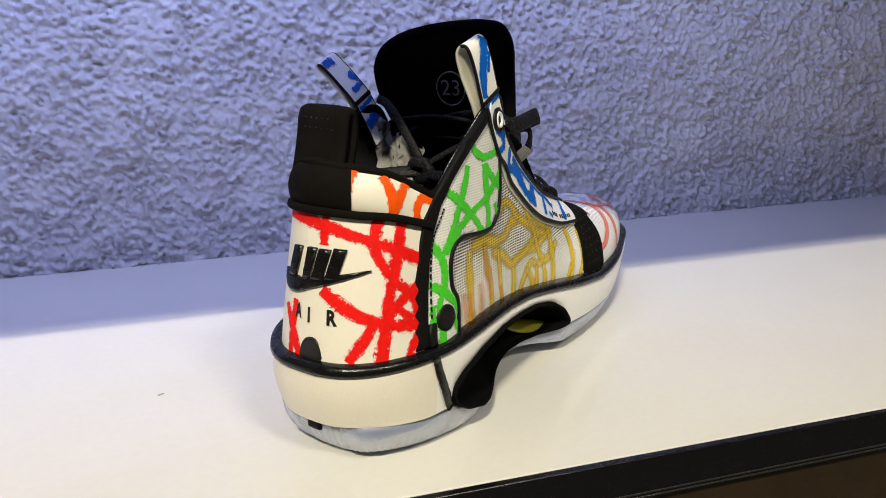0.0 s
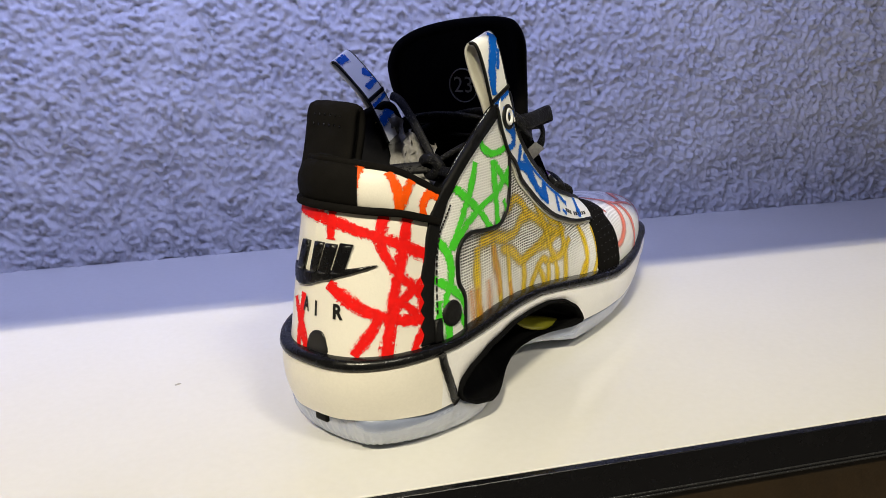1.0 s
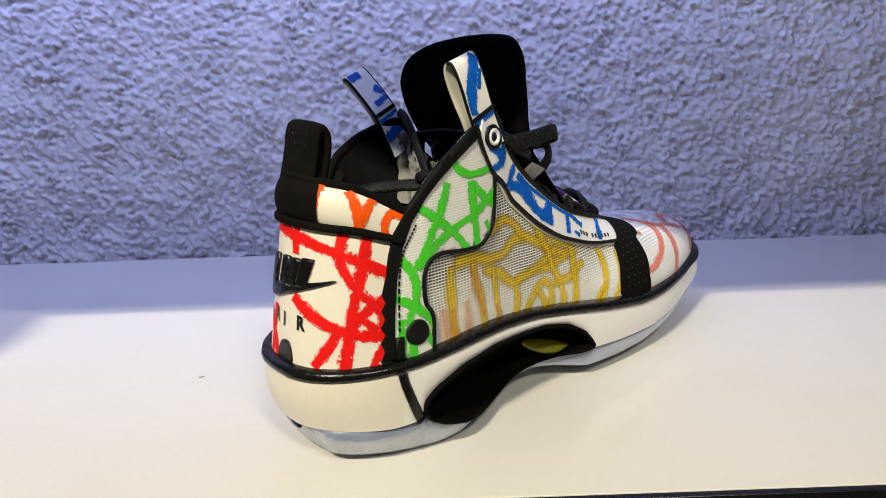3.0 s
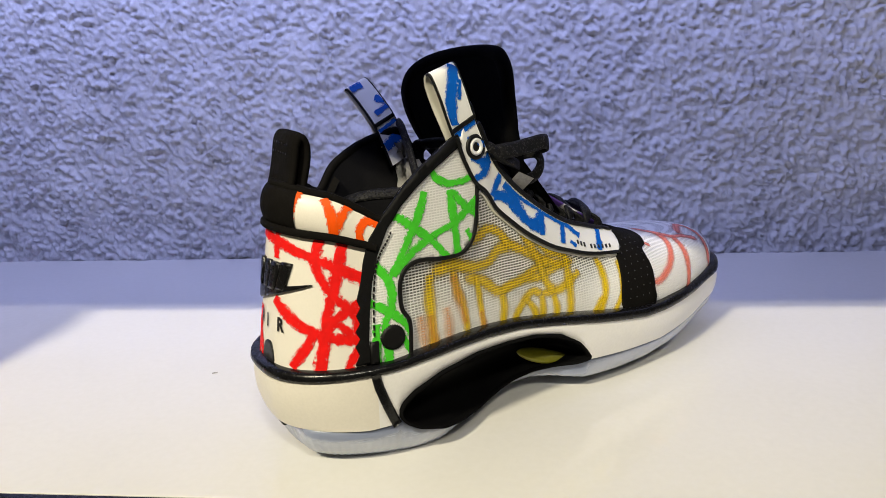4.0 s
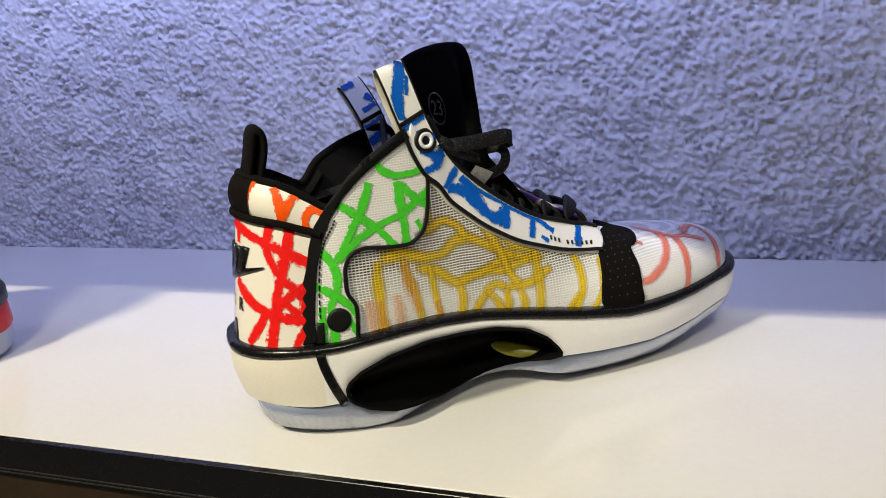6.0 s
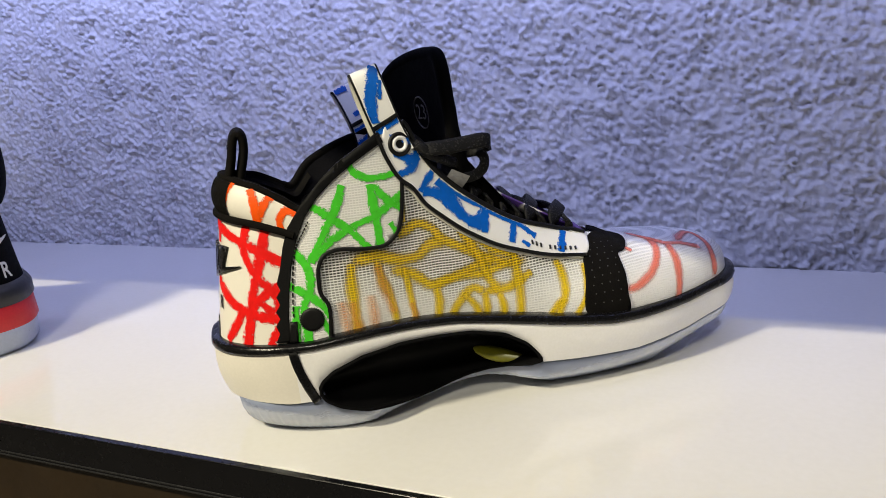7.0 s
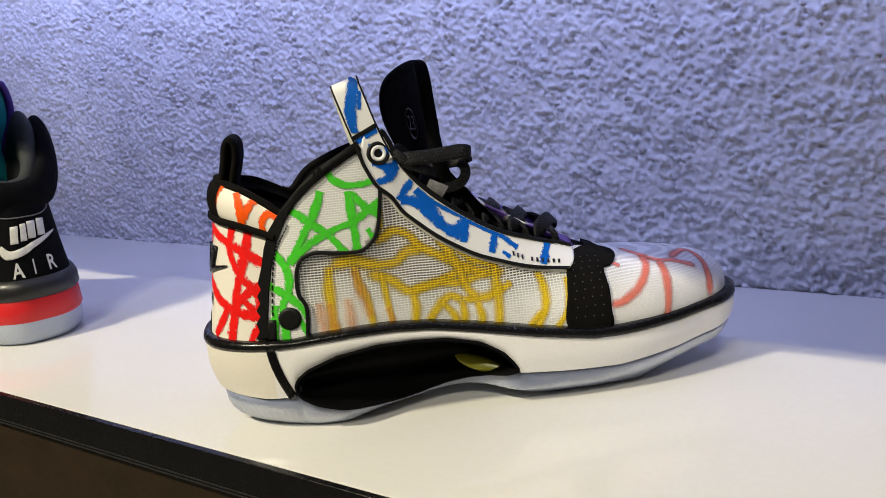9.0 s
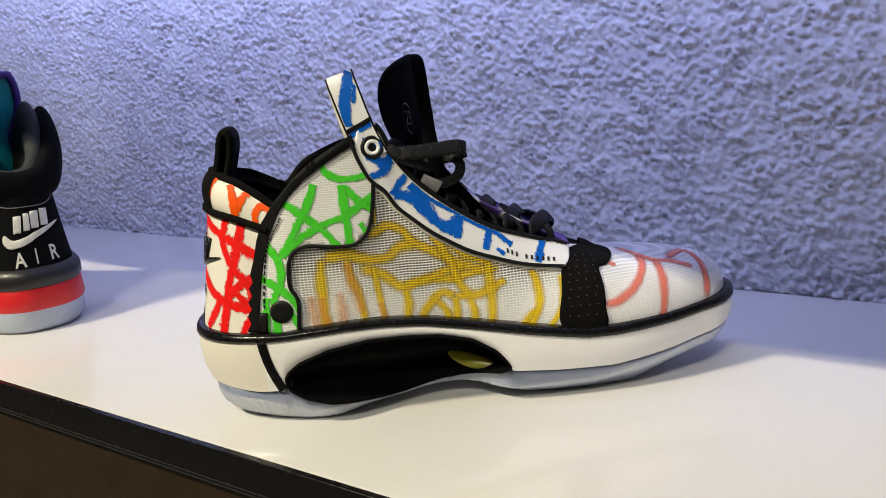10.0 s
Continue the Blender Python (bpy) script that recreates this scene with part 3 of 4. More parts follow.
# ---- the painted high-top shoe ----
# Outline of the sole seen from above, outer side, heel to toe.
PLAN = np.array([(-.0010, .000), (.0000, -.012), (.0045, -.0225), (.0130, -.0320), (.0250, -.0395), (.0400, -.0446), (.0570, -.0470), (.0760, -.0468), (.0960, -.0450),
                 (.1160, -.0438), (.1370, -.0435), (.1580, -.0445), (.1790, -.0455), (.2000, -.0455), (.2200, -.0440), (.2400, -.0410), (.2580, -.0362), (.2740, -.0310),
                 (.2890, -.0260), (.3000, -.0165), (.3055, -.0060), (.3070, .0020)])
BAND_LOW = [(-.001, .0545), (.005, .0545), (.03, .0555), (.047, .0562), (.06, .0573), (.08, .0582), (.10, .0578), (.12, .0562), (.146, .0515), (.176, .0458), (.207, .0408), (.225, .0402), (.258, .0417), (.29, .0450), (.308, .0460)]
FOAM_LOW = [(-.001, .0290), (.006, .0290), (.019, .0286), (.033, .0278), (.043, .0284), (.0475, .0284), (.16, .0262), (.166, .0255), (.19, .0238), (.2226, .0225), (.2583, .0258), (.29, .0310), (.308, .0345)]
POCKET_HIGH = [(.0476, .0335), (.0485, .0375), (.0553, .0428), (.0703, .0482), (.0907, .0509), (.1111, .0506), (.1286, .0493), (.1461, .0449), (.1577, .0377), (.1640, .0300), (.1648, .0272)]
POCKET_LOW = [(.0476, .0335), (.0495, .0288), (.0576, .0237), (.0703, .0197), (.0849, .0175), (.0976, .0160), (.110, .0155), (.1211, .0170), (.135, .0195), (.150, .0230), (.1602, .0250), (.1648, .0272)]
WAIST = [(.070, 0), (.080, .0025), (.090, .0065), (.100, .0110), (.110, .0155), (.120, .0182), (.130, .0188), (.140, .0165), (.150, .0110), (.158, .0045), (.1648, 0)]
EDGE_LOW = [(.073, .0080), (.080, .0092), (.0913, .0108), (.111, .0118), (.1226, .0130), (.1408, .0150), (.1534, .0148), (.172, .0138), (.19, .0130), (.2126, .0126), (.245, .0148), (.265, .0178), (.285, .0212), (.308, .0250)]
EDGE_IN = [(-.001, .0185), (.005, .0175), (.013, .0160), (.025, .0145), (.045, .0110), (.057, .0090), (.080, .0090), (.095, .0060), (.11, .0030), (.16, .0035), (.2, .0045), (.25, .0050), (.308, .0055)]
CONTACT = [(-.001, 1), (.085, 1), (.105, 0), (.150, 0), (.175, .9), (.2, 1), (.24, 1), (.262, .45), (.285, 0), (.308, 0)]


def along(table, u):
    a = np.array(table)
    return np.mean([np.interp(np.asarray(u) + d, a[:, 0], a[:, 1]) for d in np.linspace(-0.0012, 0.0012, 5)], axis=0)


def sole_loop(n=200):
    """Points and outward normals of the sole's outline, outer side heel to toe and back along the inner side."""
    a = glide(PLAN, np.linspace(0, len(PLAN) - 1, n))
    b = a[::-1][1:-1] * (1, -1) * np.stack([0 * a[1:-1, 0] + 1, 0.90 + 0.08 * (a[::-1][1:-1, 0] / 0.1).clip(0, 1)], 1) + np.stack([0 * a[1:-1, 0], 0.004 * ((a[::-1][1:-1, 0] - 0.19) / 0.05).clip(0, 1)], 1)
    p = np.vstack([a, b])
    tan = np.roll(p, -1, 0) - np.roll(p, 1, 0)
    nrm = np.stack([tan[:, 1], -tan[:, 0]], 1)
    nrm /= np.linalg.norm(nrm, axis=1)[:, None]
    flip = np.sign((nrm * (p - p.mean(0))).sum(1).sum())
    return p, nrm * flip, n


def loop_skin(idx, levels, closed):
    """Rings over the chosen outline points; each level gives inset and height for every point."""
    p, nrm, _ = sole_loop()
    rows = []
    for inset, z in levels:
        q = p[idx] - nrm[idx] * np.broadcast_to(inset, len(idx))[:, None]
        rows.append(np.column_stack([q, np.broadcast_to(z, len(idx))]))
    v = np.stack(rows, 1)
    return v.reshape(-1, 3), grid_faces(len(idx), len(levels), closed)


def sole_profile(low, high, tuck, bulge=0.0012, n=7):
    k = np.linspace(0, 1, n)
    return [(tuck * (1 - a) ** 2.2 - bulge * np.sin(np.pi * a) * 0.8, low + (high - low) * a) for a in k]


def painted_shoe():
    shoe = tagged(new("high_top_shoe"), "white high-top shoe with neon scribbled print and clear sole", "shoe")
    p, nrm, half = sole_loop()
    count = len(p)
    u = p[:, 0]
    outer = np.arange(count) < half
    low, band = along(FOAM_LOW, u), along(BAND_LOW, u)
    low = np.where(outer & (u > .0476) & (u < .1648), along(POCKET_HIGH, u), low)

    tuck = 0.0006 + 0.0024 * np.exp(-((u / 0.02) ** 2))

    # midsole: cream heel cup, black seam, white front
    heel_idx = np.array([i for i in range(count) if u[i] < 0.0385 or (not outer[i] and u[i] < 0.04)])
    heel_idx = np.concatenate([heel_idx[heel_idx >= half], heel_idx[heel_idx < half]])
    front_idx = np.array([i for i in range(count) if i not in set(heel_idx[1:-1])])
    for name, idx, material, label in (("heel_midsole", heel_idx, FOAM_HEEL, "cream foam heel midsole"), ("front_midsole", front_idx, FOAM, "white foam midsole")):
        part(name, *loop_skin(idx, sole_profile(low[idx], band[idx], tuck[idx]), False), material, shoe, label)
    # black seam down the outer side
    seam = []
    for a in np.linspace(0, 1, 12):
        uu = 0.0373 + 0.0085 * a**1.5
        j = int(np.argmin(np.where(outer, abs(u - uu), 9)))
        q = p[j] + nrm[j] * (0.0008 + 0.00096 * np.sin(np.pi * a) - 0.0006 * a**2.2)
        seam.append((uu, q[1], 0.0562 + (0.0288 - 0.0562) * a))
    part("midsole_seam", *sweep(seam, 0.0046, 0.0014, (0, -1, 0)), GLOSS, shoe, "glossy black seam strip")
    # band between upper and midsole, with its ledge
    rim = along([(-.001, .0042), (.05, .0030), (.12, .0035), (.2, .0042), (.308, .0045)], u)
    top = band + rim
    shelf_in = along([(-.001, .0060), (.004, .0060), (.03, .0068), (.06, .0070), (.2, .0070), (.29, .0060), (.308, .0055)], u)
    ring = np.arange(count)
    part("sole_band", *loop_skin(ring, [(0.002, band - 0.0006), (-0.0010, band - 0.0003), (-0.0014, band + 0.0010), (-0.0008, top - 0.0005), (0.0012, top + 0.0002), (shelf_in, top + 0.0002), (shelf_in + .003, top - 0.002)], True),
         GLOSS, shoe, "glossy black rubber band round the sole")

    # hollow shell in the outer side of the midsole
    us = 0.0478 + (0.1646 - 0.0478) * (1 - np.cos(np.linspace(0, np.pi, 60))) / 2
    rows, hi, lo, inn = [], along(POCKET_HIGH, us), along(POCKET_LOW, us), along(WAIST, us)
    vv = np.interp(us, p[outer, 0], p[outer, 1])
    depth = 0.021 * np.sin(np.linspace(0, np.pi, 60)).clip(0) ** 0.45
    for a in np.linspace(0, 1, 15):
        rows.append(np.stack([us, vv - 0.0006 + inn * (1 - a) + depth * np.sin(np.pi * a) ** 0.8, lo + (hi - lo) * a], 1))
    part("hollow_shell", np.stack(rows, 1).reshape(-1, 3), grid_faces(60, 15), CAVITY, shoe, "hollow glossy black shank shell in the midsole")
    rim_line = np.vstack([np.stack([us, vv - 0.0002, hi], 1), np.stack([us, vv + inn - 0.0002, lo], 1)[::-1][1:-1]])
    part("shell_rim", *sweep(rim_line, 0.0016, 0.0036, (0, -1, 0), closed=True), CLOTH, shoe)
    k = np.linspace(0, 1, 20)
    lens = np.stack([0.1345 + 0.0275 * k, -0.0205 - 0.0150 * k, 0.0305 - 0.0062 * k - 0.0010 * np.sin(np.pi * k)], 1)
    part("shank_insert", *sweep(lens, 0.0075, 0.003, (0, -1, 0.5), taper=0.12 + np.sin(np.pi * k**0.8) ** 0.7), LIME, shoe, "lime yellow insert in the hollow")

    # clear outsole
    rim_low = np.where(outer & (u > .0476) & (u < .1648), along(POCKET_LOW, u), along(FOAM_LOW, u))
    rip = np.sin(np.cumsum(np.hypot(*(np.roll(p, -1, 0) - p).T)) * 2 * np.pi / 0.0042)
    waist = np.where(outer & (u > .07) & (u < .1648), along(WAIST, u), 0)
    # the shelf as it lies under the shoe
    ground = 0.0079 - 0.01475 * u - 0.01855 * p[:, 1]
    touch, turn = along(CONTACT, u), along(EDGE_IN, u)
    edge = np.where(u < .074, ground + 0.0006, np.maximum(along(EDGE_LOW, u), ground + 0.0006))
    edge = np.minimum(edge, rim_low - 0.0025)
    belly = np.where(u < .085, ground + 0.0002, (ground + 0.0002) * touch + (edge - 0.0015) * (1 - touch))
    tall = rim_low - edge
    back = 0.0060 * np.exp(-((u / 0.0045) ** 2))          # set in behind the heel
    levels = [(0.0042 + waist + back, rim_low + 0.0004), (0.0018 + waist + back, rim_low - 0.0004)]
    for a in (0.3, 0.55, 0.75, 0.9, 1.0):
        levels.append((0.0018 + waist + back + (turn - 0.0018 - back) * (1 - np.sqrt(1 - (0.94 * a) ** 2)) / 0.659 + 0.0006 * a * rip, rim_low - 0.0004 - (tall - 0.0004) * a))
    under = np.maximum(turn + 0.004, 0.0135)
    levels += [(under + waist, np.minimum(belly + 0.0008, edge)), (under + 0.004 + waist * 0.8, belly), (0.034 + waist * 0.1, belly)]
    v, f = loop_skin(ring, levels, True)
    base = len(levels) - 1
    f.append(tuple(i * len(levels) + base for i in range(count)))
    v2, f2 = loop_skin(ring, [(0.0042 + waist + back, rim_low + 0.0004), (0.018 + waist * 0.9, rim_low + 0.001)], True)
    f2.append(tuple(i * 2 + 1 for i in range(count))[::-1])
    f += [tuple(i + len(v) for i in q) for q in f2]
    part("outsole", np.vstack([v, v2]), f, RUBBER, shoe, "translucent icy rubber outsole")
    core_low = np.minimum(edge + 0.005, rim_low - 0.002)
    part("outsole_core", *loop_skin(ring, [(0.009 + waist, rim_low - 0.001), (np.maximum(turn + 0.004, 0.016) + waist, core_low), (0.036, core_low)], True), CLOUDY, shoe)
    # A black block stands in for the shade in the gap behind the heel.
    part("heel_gap_block", *box_mesh((0.0060, -0.0035, 0.0215), (0.018, 0.0045, 0.0285), 0.0015), CAVITY, shoe, "dark notch behind the clear heel")

    # layers of the upper
    def cover(name, outline, off, thick, material, label="", smooth=4, **kw):
        v, f, _ = sheet(upper, outline, off, thick, smooth_outline=smooth, **kw)
        return part(name, v, f, material, shoe, label)

    side = [(a, 0.0) for a in np.arange(5.2, 16.6, 0.4)] + [(a, 1.0) for a in np.arange(16.4, 5.0, -0.4)]
    cover("side_net", side, 0.0, 0.0012, NET_WHITE, "white open net with yellow scribbles", 0)
    toe = [(a, -0.02) for a in np.arange(16.0, 23.99, 0.25)] + [(23.95, 0.0), (23.95, 1.0)] + [(a, 1.0) for a in np.arange(23.7, 15.9, -0.25)]
    cover("toe_box", toe, 0.0004, 0.0012, NET_TOE, "white translucent net toe with coral strokes", 0)
    cover("toe_box_inner", [(-a, b) for a, b in toe][::-1], 0.0004, 0.0012, NET_TOE, "", 0)
    cover("inner_side", [(-a, 0.0) for a in np.arange(16.2, 4.0, -0.3)] + [(-a, 1.0) for a in np.arange(4.0, 16.3, 0.3)], 0.0, 0.0014, PRINT_WHITE, "", 0, ds=0.3, dt=0.08)
    heel = [(a, -0.03) for a in np.arange(-5.0, 4.3, 0.25)] + [(4.3, 0.30), (4.25, 0.6), (4.4, 0.77)] + [(a, 0.77) for a in np.arange(4.2, -5.1, -0.25)]
    cover("heel_counter", heel, 0.0008, 0.0022, LEATHER, "cream leather heel with red scribbles", 0)
    cover("quarter", QUARTER, 0.0012, 0.0014, NET_FINE, "white ripstop quarter with green scribbles", 3)
    cover("eyestay", EYESTAY, 0.0019, 0.0024, TAB_WHITE, "white eyestay with blue brush marks", 4, ds=0.10)
    cover("forefoot_strap", STRAP, 0.0016, 0.0022, SUEDE, "perforated black suede strap", 5, ds=0.08, dt=0.03)
    cover("seam_binding", BINDING, 0.0023, 0.0026, BIND, "thick black edge binding", 0, ds=0.06)
    cover("seam_patch", PATCH, 0.0030, 0.0020, PIPE, "", 0)

    # padded collar
    def collar(s, t):
        q = upper(s, 0.755 + 0.215 * t)
        n = normals_of(upper, np.asarray(s, float), np.full(np.shape(s), 0.9))
        return q + n * ((0.0034 - 0.0022 * np.clip((abs(np.asarray(s, float)) - 2.2) / 1.6, 0, 1)) * np.sin(np.pi * np.clip(t, 0, 1)) ** 0.6)[..., None]

    def collar_piece(name, s0, s1, material, label, off=0.0):
        n, m = max(8, int((s1 - s0) * 10)), 17
        ss, tt = np.meshgrid(np.linspace(s0, s1, n), np.linspace(0, 1, m), indexing="ij")
        q = collar(ss, tt) + normals_of(upper, ss, np.full(ss.shape, 0.9)) * off
        back = q[:, -1:] + np.array([0, 0, -0.004]) - normals_of(upper, ss[:, :1], np.full((n, 1), 0.9)) * 0.006
        q = np.concatenate([q, back], 1)
        return part(name, q.reshape(-1, 3), grid_faces(n, m + 1), material, shoe, label)

    collar_piece("heel_collar", -2.1, 1.78, SUEDE, "padded black suede heel collar", 0.0008)
    collar_piece("side_collar", 1.7, 4.7, LEATHER, "cream side collar with orange strokes")
    collar_piece("inner_collar", -6.0, -2.0, SUEDE, "")

    def pipe(name, ctrl, off, wide, thick, material=PIPE, n=60):
        q = through_points(ctrl, n)
        pts = on_upper(q, off)
        return part(name, *sweep(pts, wide, thick, normals_of(upper, q[:, 0], q[:, 1])), material, shoe)

    pipe("collar_piping", [(-6, .77), (-3, .755), (-1.5, .75), (0, .75), (1.5, .75), (2.6, .755), (3.6, .765), (4.6, .78)], 0.0022, 0.0034, 0.0030, SUEDE)
    pipe("topline_piping", [(-6, .97), (-3, .97), (-1, .975), (0, .975), (1.5, .975), (3, .975), (4, .97), (5.1, .97)], -0.0006, 0.0034, 0.0034, SUEDE)
    pipe("inner_binding", [(-4.4, .98), (-6, 1.0), (-8, 1.0), (-9.6, 1.0), (-11, 1.0)], -0.0004, 0.0044, 0.0040, SUEDE)
    pipe("inner_edge", [(-11, 1.0), (-12, 1.0), (-13, 1.0), (-14.5, 1.0), (-16, 1.0)], -0.0004, 0.0040, 0.0036, PIPE)
    pipe("quarter_piping", QUARTER_EDGE, 0.0016, 0.0020, 0.0014)
    pipe("eyestay_piping", EYE_LOW, 0.0023, 0.0019, 0.0014)
    pipe("eyestay_lining", [(a, b - 0.022) for a, b in EYE_LOW[1:]], 0.0006, 0.0016, 0.0012, TAB_BACK)
    pipe("eyestay_edge", EYE_HIGH, 0.0016, 0.0026, 0.0030, PIPE)
    st = through_points(STITCH, 61)
    for a in range(0, 60, 3):
        q = st[a:a + 3]
        part("stitch", *sweep(on_upper(q, 0.0019), 0.0008, 0.0007, (0, -1, 0), 6), PIPE, shoe)
    st = through_points([(a, b - 0.035) for a, b in EYE_HIGH[1:]], 120)
    for a in range(0, 118, 3):
        part("stitch", *sweep(on_upper(st[a:a + 3], 0.0021), 0.0004, 0.0004, (0, -1, 0), 6), TAB_BACK, shoe)

    # printed strokes
    def strokes(name, rows, material, off, clip, label, fn=upper, bold=1.5):
        for width, ctrl in rows:
            v, f, uv = ribbon(fn, ctrl, width * bold, off, clip)
            if f:
                part(name, v, f, material, shoe, label, True, uv)

    side_clip = [(5.5, -.01), (16.5, -.01), (16.5, 1.0), (5.5, 1.0)]
    dense = lambda o: glide(np.vstack([o[-1:], o, o[:2]]), np.linspace(1, len(o) + 1, len(o) * 3, endpoint=False))
    strokes("yellow_stroke", YELLOW, NET_YELLOW, 0.0004, side_clip, "yellow brush stroke behind the net", bold=1.65)
    strokes("amber_stroke", AMBER, NET_AMBER, 0.0006, side_clip, "amber brush stroke behind the net", bold=1.6)
    strokes("coral_stroke", CORAL, NET_CORAL, 0.0009, None, "coral brush stroke", bold=1.8)
    strokes("red_stroke", RED, RED_CHALK, 0.0011, heel, "red chalk stroke", bold=1.7)
    strokes("green_stroke", GREEN, GREEN_CHALK, 0.0016, dense(QUARTER), "green chalk stroke", bold=1.6)
    strokes("blue_stroke", BLUE, BLUE_CHALK, 0.0022, dense(EYESTAY), "blue brush stroke", bold=1.32)
    lift = lambda s, t: collar(s, (t - 0.755) / 0.215)
    strokes("orange_stroke", ORANGE, ORANGE_CHALK, 0.0004, [(1.7, .765), (4.9, .765), (5.0, .965), (1.7, .965)], "orange chalk stroke", lift, bold=1.25)

    # rivet and eyelet
    def disc(name, centre, rings, material, n=40, off=0.0015, jag=0.0, label=""):
        c = np.array(centre, float)
        o = upper(c[0], c[1])
        nn = normals_of(upper, c[:1], c[1:])[0]
        x = np.array([1.0, 0, 0]) - nn * nn[0]
        x /= np.linalg.norm(x)
        y = np.cross(nn, x)
        ang = np.linspace(0, 2 * np.pi, n, endpoint=False)
        v = []
        for r, h in rings:
            rr = r * (1 + jag * (np.arange(n) % 2)) if jag and r > 0.003 else np.full(n, r)
            v.append(o + (np.cos(ang) * rr)[:, None] * x + (np.sin(ang) * rr)[:, None] * y + nn * (off + h))
        v = np.stack(v, 1).reshape(-1, 3)
        return part(name, v, grid_faces(n, len(rings), True) + [tuple(i * len(rings) + len(rings) - 1 for i in range(n))], material, shoe, label)

    disc("embroidered_dot", RIVET[0], [(0.0056, -0.0008), (0.0055, 0.0006), (0.0040, 0.0011), (0.0008, 0.0008)], PIPE, 64, 0.0012, 0.10, "round black embroidered dot")
    disc("eyelet_washer", EYELET[0], [(0.0060, -0.001), (0.0059, 0.0008), (0.0045, 0.0013), (0.0042, 0.0006)], PIPE, 40, 0.0018)
    disc("eyelet_ring", EYELET[0], [(0.0041, 0.0004), (0.0038, 0.0013), (0.0030, 0.0015), (0.0022, 0.0009), (0.0020, 0.0)], TAB_WHITE, 40, 0.0019, 0, "white eyelet ring")
    disc("eyelet_hole", EYELET[0], [(0.0021, 0.0006), (0.0010, 0.0004)], PIPE, 24, 0.0019)
    for a in range(4):
        for b in range(9):
            s, t = 16.22 + 0.29 * a + 0.06 * (b % 2), 0.08 + 0.085 * b
            if inside(np.array(STRAP), np.array([[s, t]]))[0]:
                disc("perforation", (s, t), [(0.00045, 0.0002), (0.0002, 0.0001)], DIMPLE, 6, 0.0016)

    # marks on the heel: plain blocks and a wedge where the maker's sign stands, three plain letters below it
    cover("sign_wedge", TIPMARK, 0.0022, 0.0016, GLOSS, "glossy black moulded wedge", 3, ds=0.06, dt=0.02)
    for s, t in BARS:
        w = 0.22
        cover("sign_bar", [(s - w - .16, t - .075), (s + w - .16, t - .070), (s + w + .16, t + .085), (s - w + .16, t + .085)], 0.0024, 0.0018, GLOSS, "glossy black moulded bar", 0, ds=0.08, dt=0.03)
    a, e = np.array(WORDMARK[0]), np.array(WORDMARK[1])
    for i in (0, 1, 2, 4, 5, 6, 7, 8, 9):          # small printed name on the eyestay, as plain bars
        q = a + (e - a) * i / 9
        cover("name_bar", [(q[0] - .026, q[1] - .023), (q[0] + .026, q[1] - .023), (q[0] + .026, q[1] + .023), (q[0] - .026, q[1] + .023)], 0.0024, 0.0008, INK, "", 0, ds=0.05, dt=0.04)
    cover("heel_dot", DOMEMARK, 0.0014, 0.0010, INK, "black half-round print", 3, ds=0.06, dt=0.02)
    for ch, (s, t) in LETTERS.items():
        flat_text(ch, 0.0085, lambda q, s=s, t=t: on_upper(np.stack([s + q[:, 0] / 0.0118, t + q[:, 1] / 0.081], 1), 0.0013), INK, shoe, "letter", 0.62 if ch == "A" else 0.85, 0.00035)

    # lining and footbed
    ss, tt = np.meshgrid(np.linspace(-16.4, 16.4, 150), np.linspace(-0.05, 1.0, 16), indexing="ij")
    q = upper(ss, tt) - normals_of(upper, ss, tt) * (0.0020 + 0.0025 * np.sin(np.pi * tt.clip(0, 1)))[..., None]
    part("lining", q.reshape(-1, 3), grid_faces(150, 16), LINING, shoe, "black textile lining")
    ring_in = p - nrm * 0.011
    part("footbed", np.column_stack([ring_in, np.full(count, 0.062)]), [tuple(range(count))], LINING, shoe, "", False)
    return shoe


def flat_text(text, size, place, material, parent, name, squeeze=1.0, heavy=0.0):
    """Letters of the built-in font laid on a surface; place() maps flat x, y (and depth) to points."""
    data = bpy.data.curves.new("text", "FONT")
    data.body, data.size, data.align_x, data.align_y, data.resolution_u = text, size, "CENTER", "CENTER", 3
    data.offset = heavy
    tmp = bpy.data.objects.new("text", data)
    scene.collection.objects.link(tmp)
    me = bpy.data.meshes.new_from_object(tmp.evaluated_get(bpy.context.evaluated_depsgraph_get()))
    v = np.array([tuple(q.co) for q in me.vertices])
    f = [tuple(q.vertices) for q in me.polygons]
    scene.collection.objects.unlink(tmp)
    bpy.data.objects.remove(tmp)
    bpy.data.meshes.remove(me)
    v[:, 0] *= squeeze
    return part(name, place(v), f, material, parent, "", False)


# ---- tongue, pull loops and laces of the shoe ----
TONGUE_MID = [(.214, .002, .0770), (.190, .003, .0880), (.168, .004, .0985), (.150, .005, .1120), (.137, .007, .1270), (.1285, .009, .1430), (.1245, .0105, .1590), (.1225, .0112, .1755), (.1215, .0115, .1896)]
TONGUE_HALF = [.016, .020, .023, .026, .029, .032, .0340, .0347, .0350]


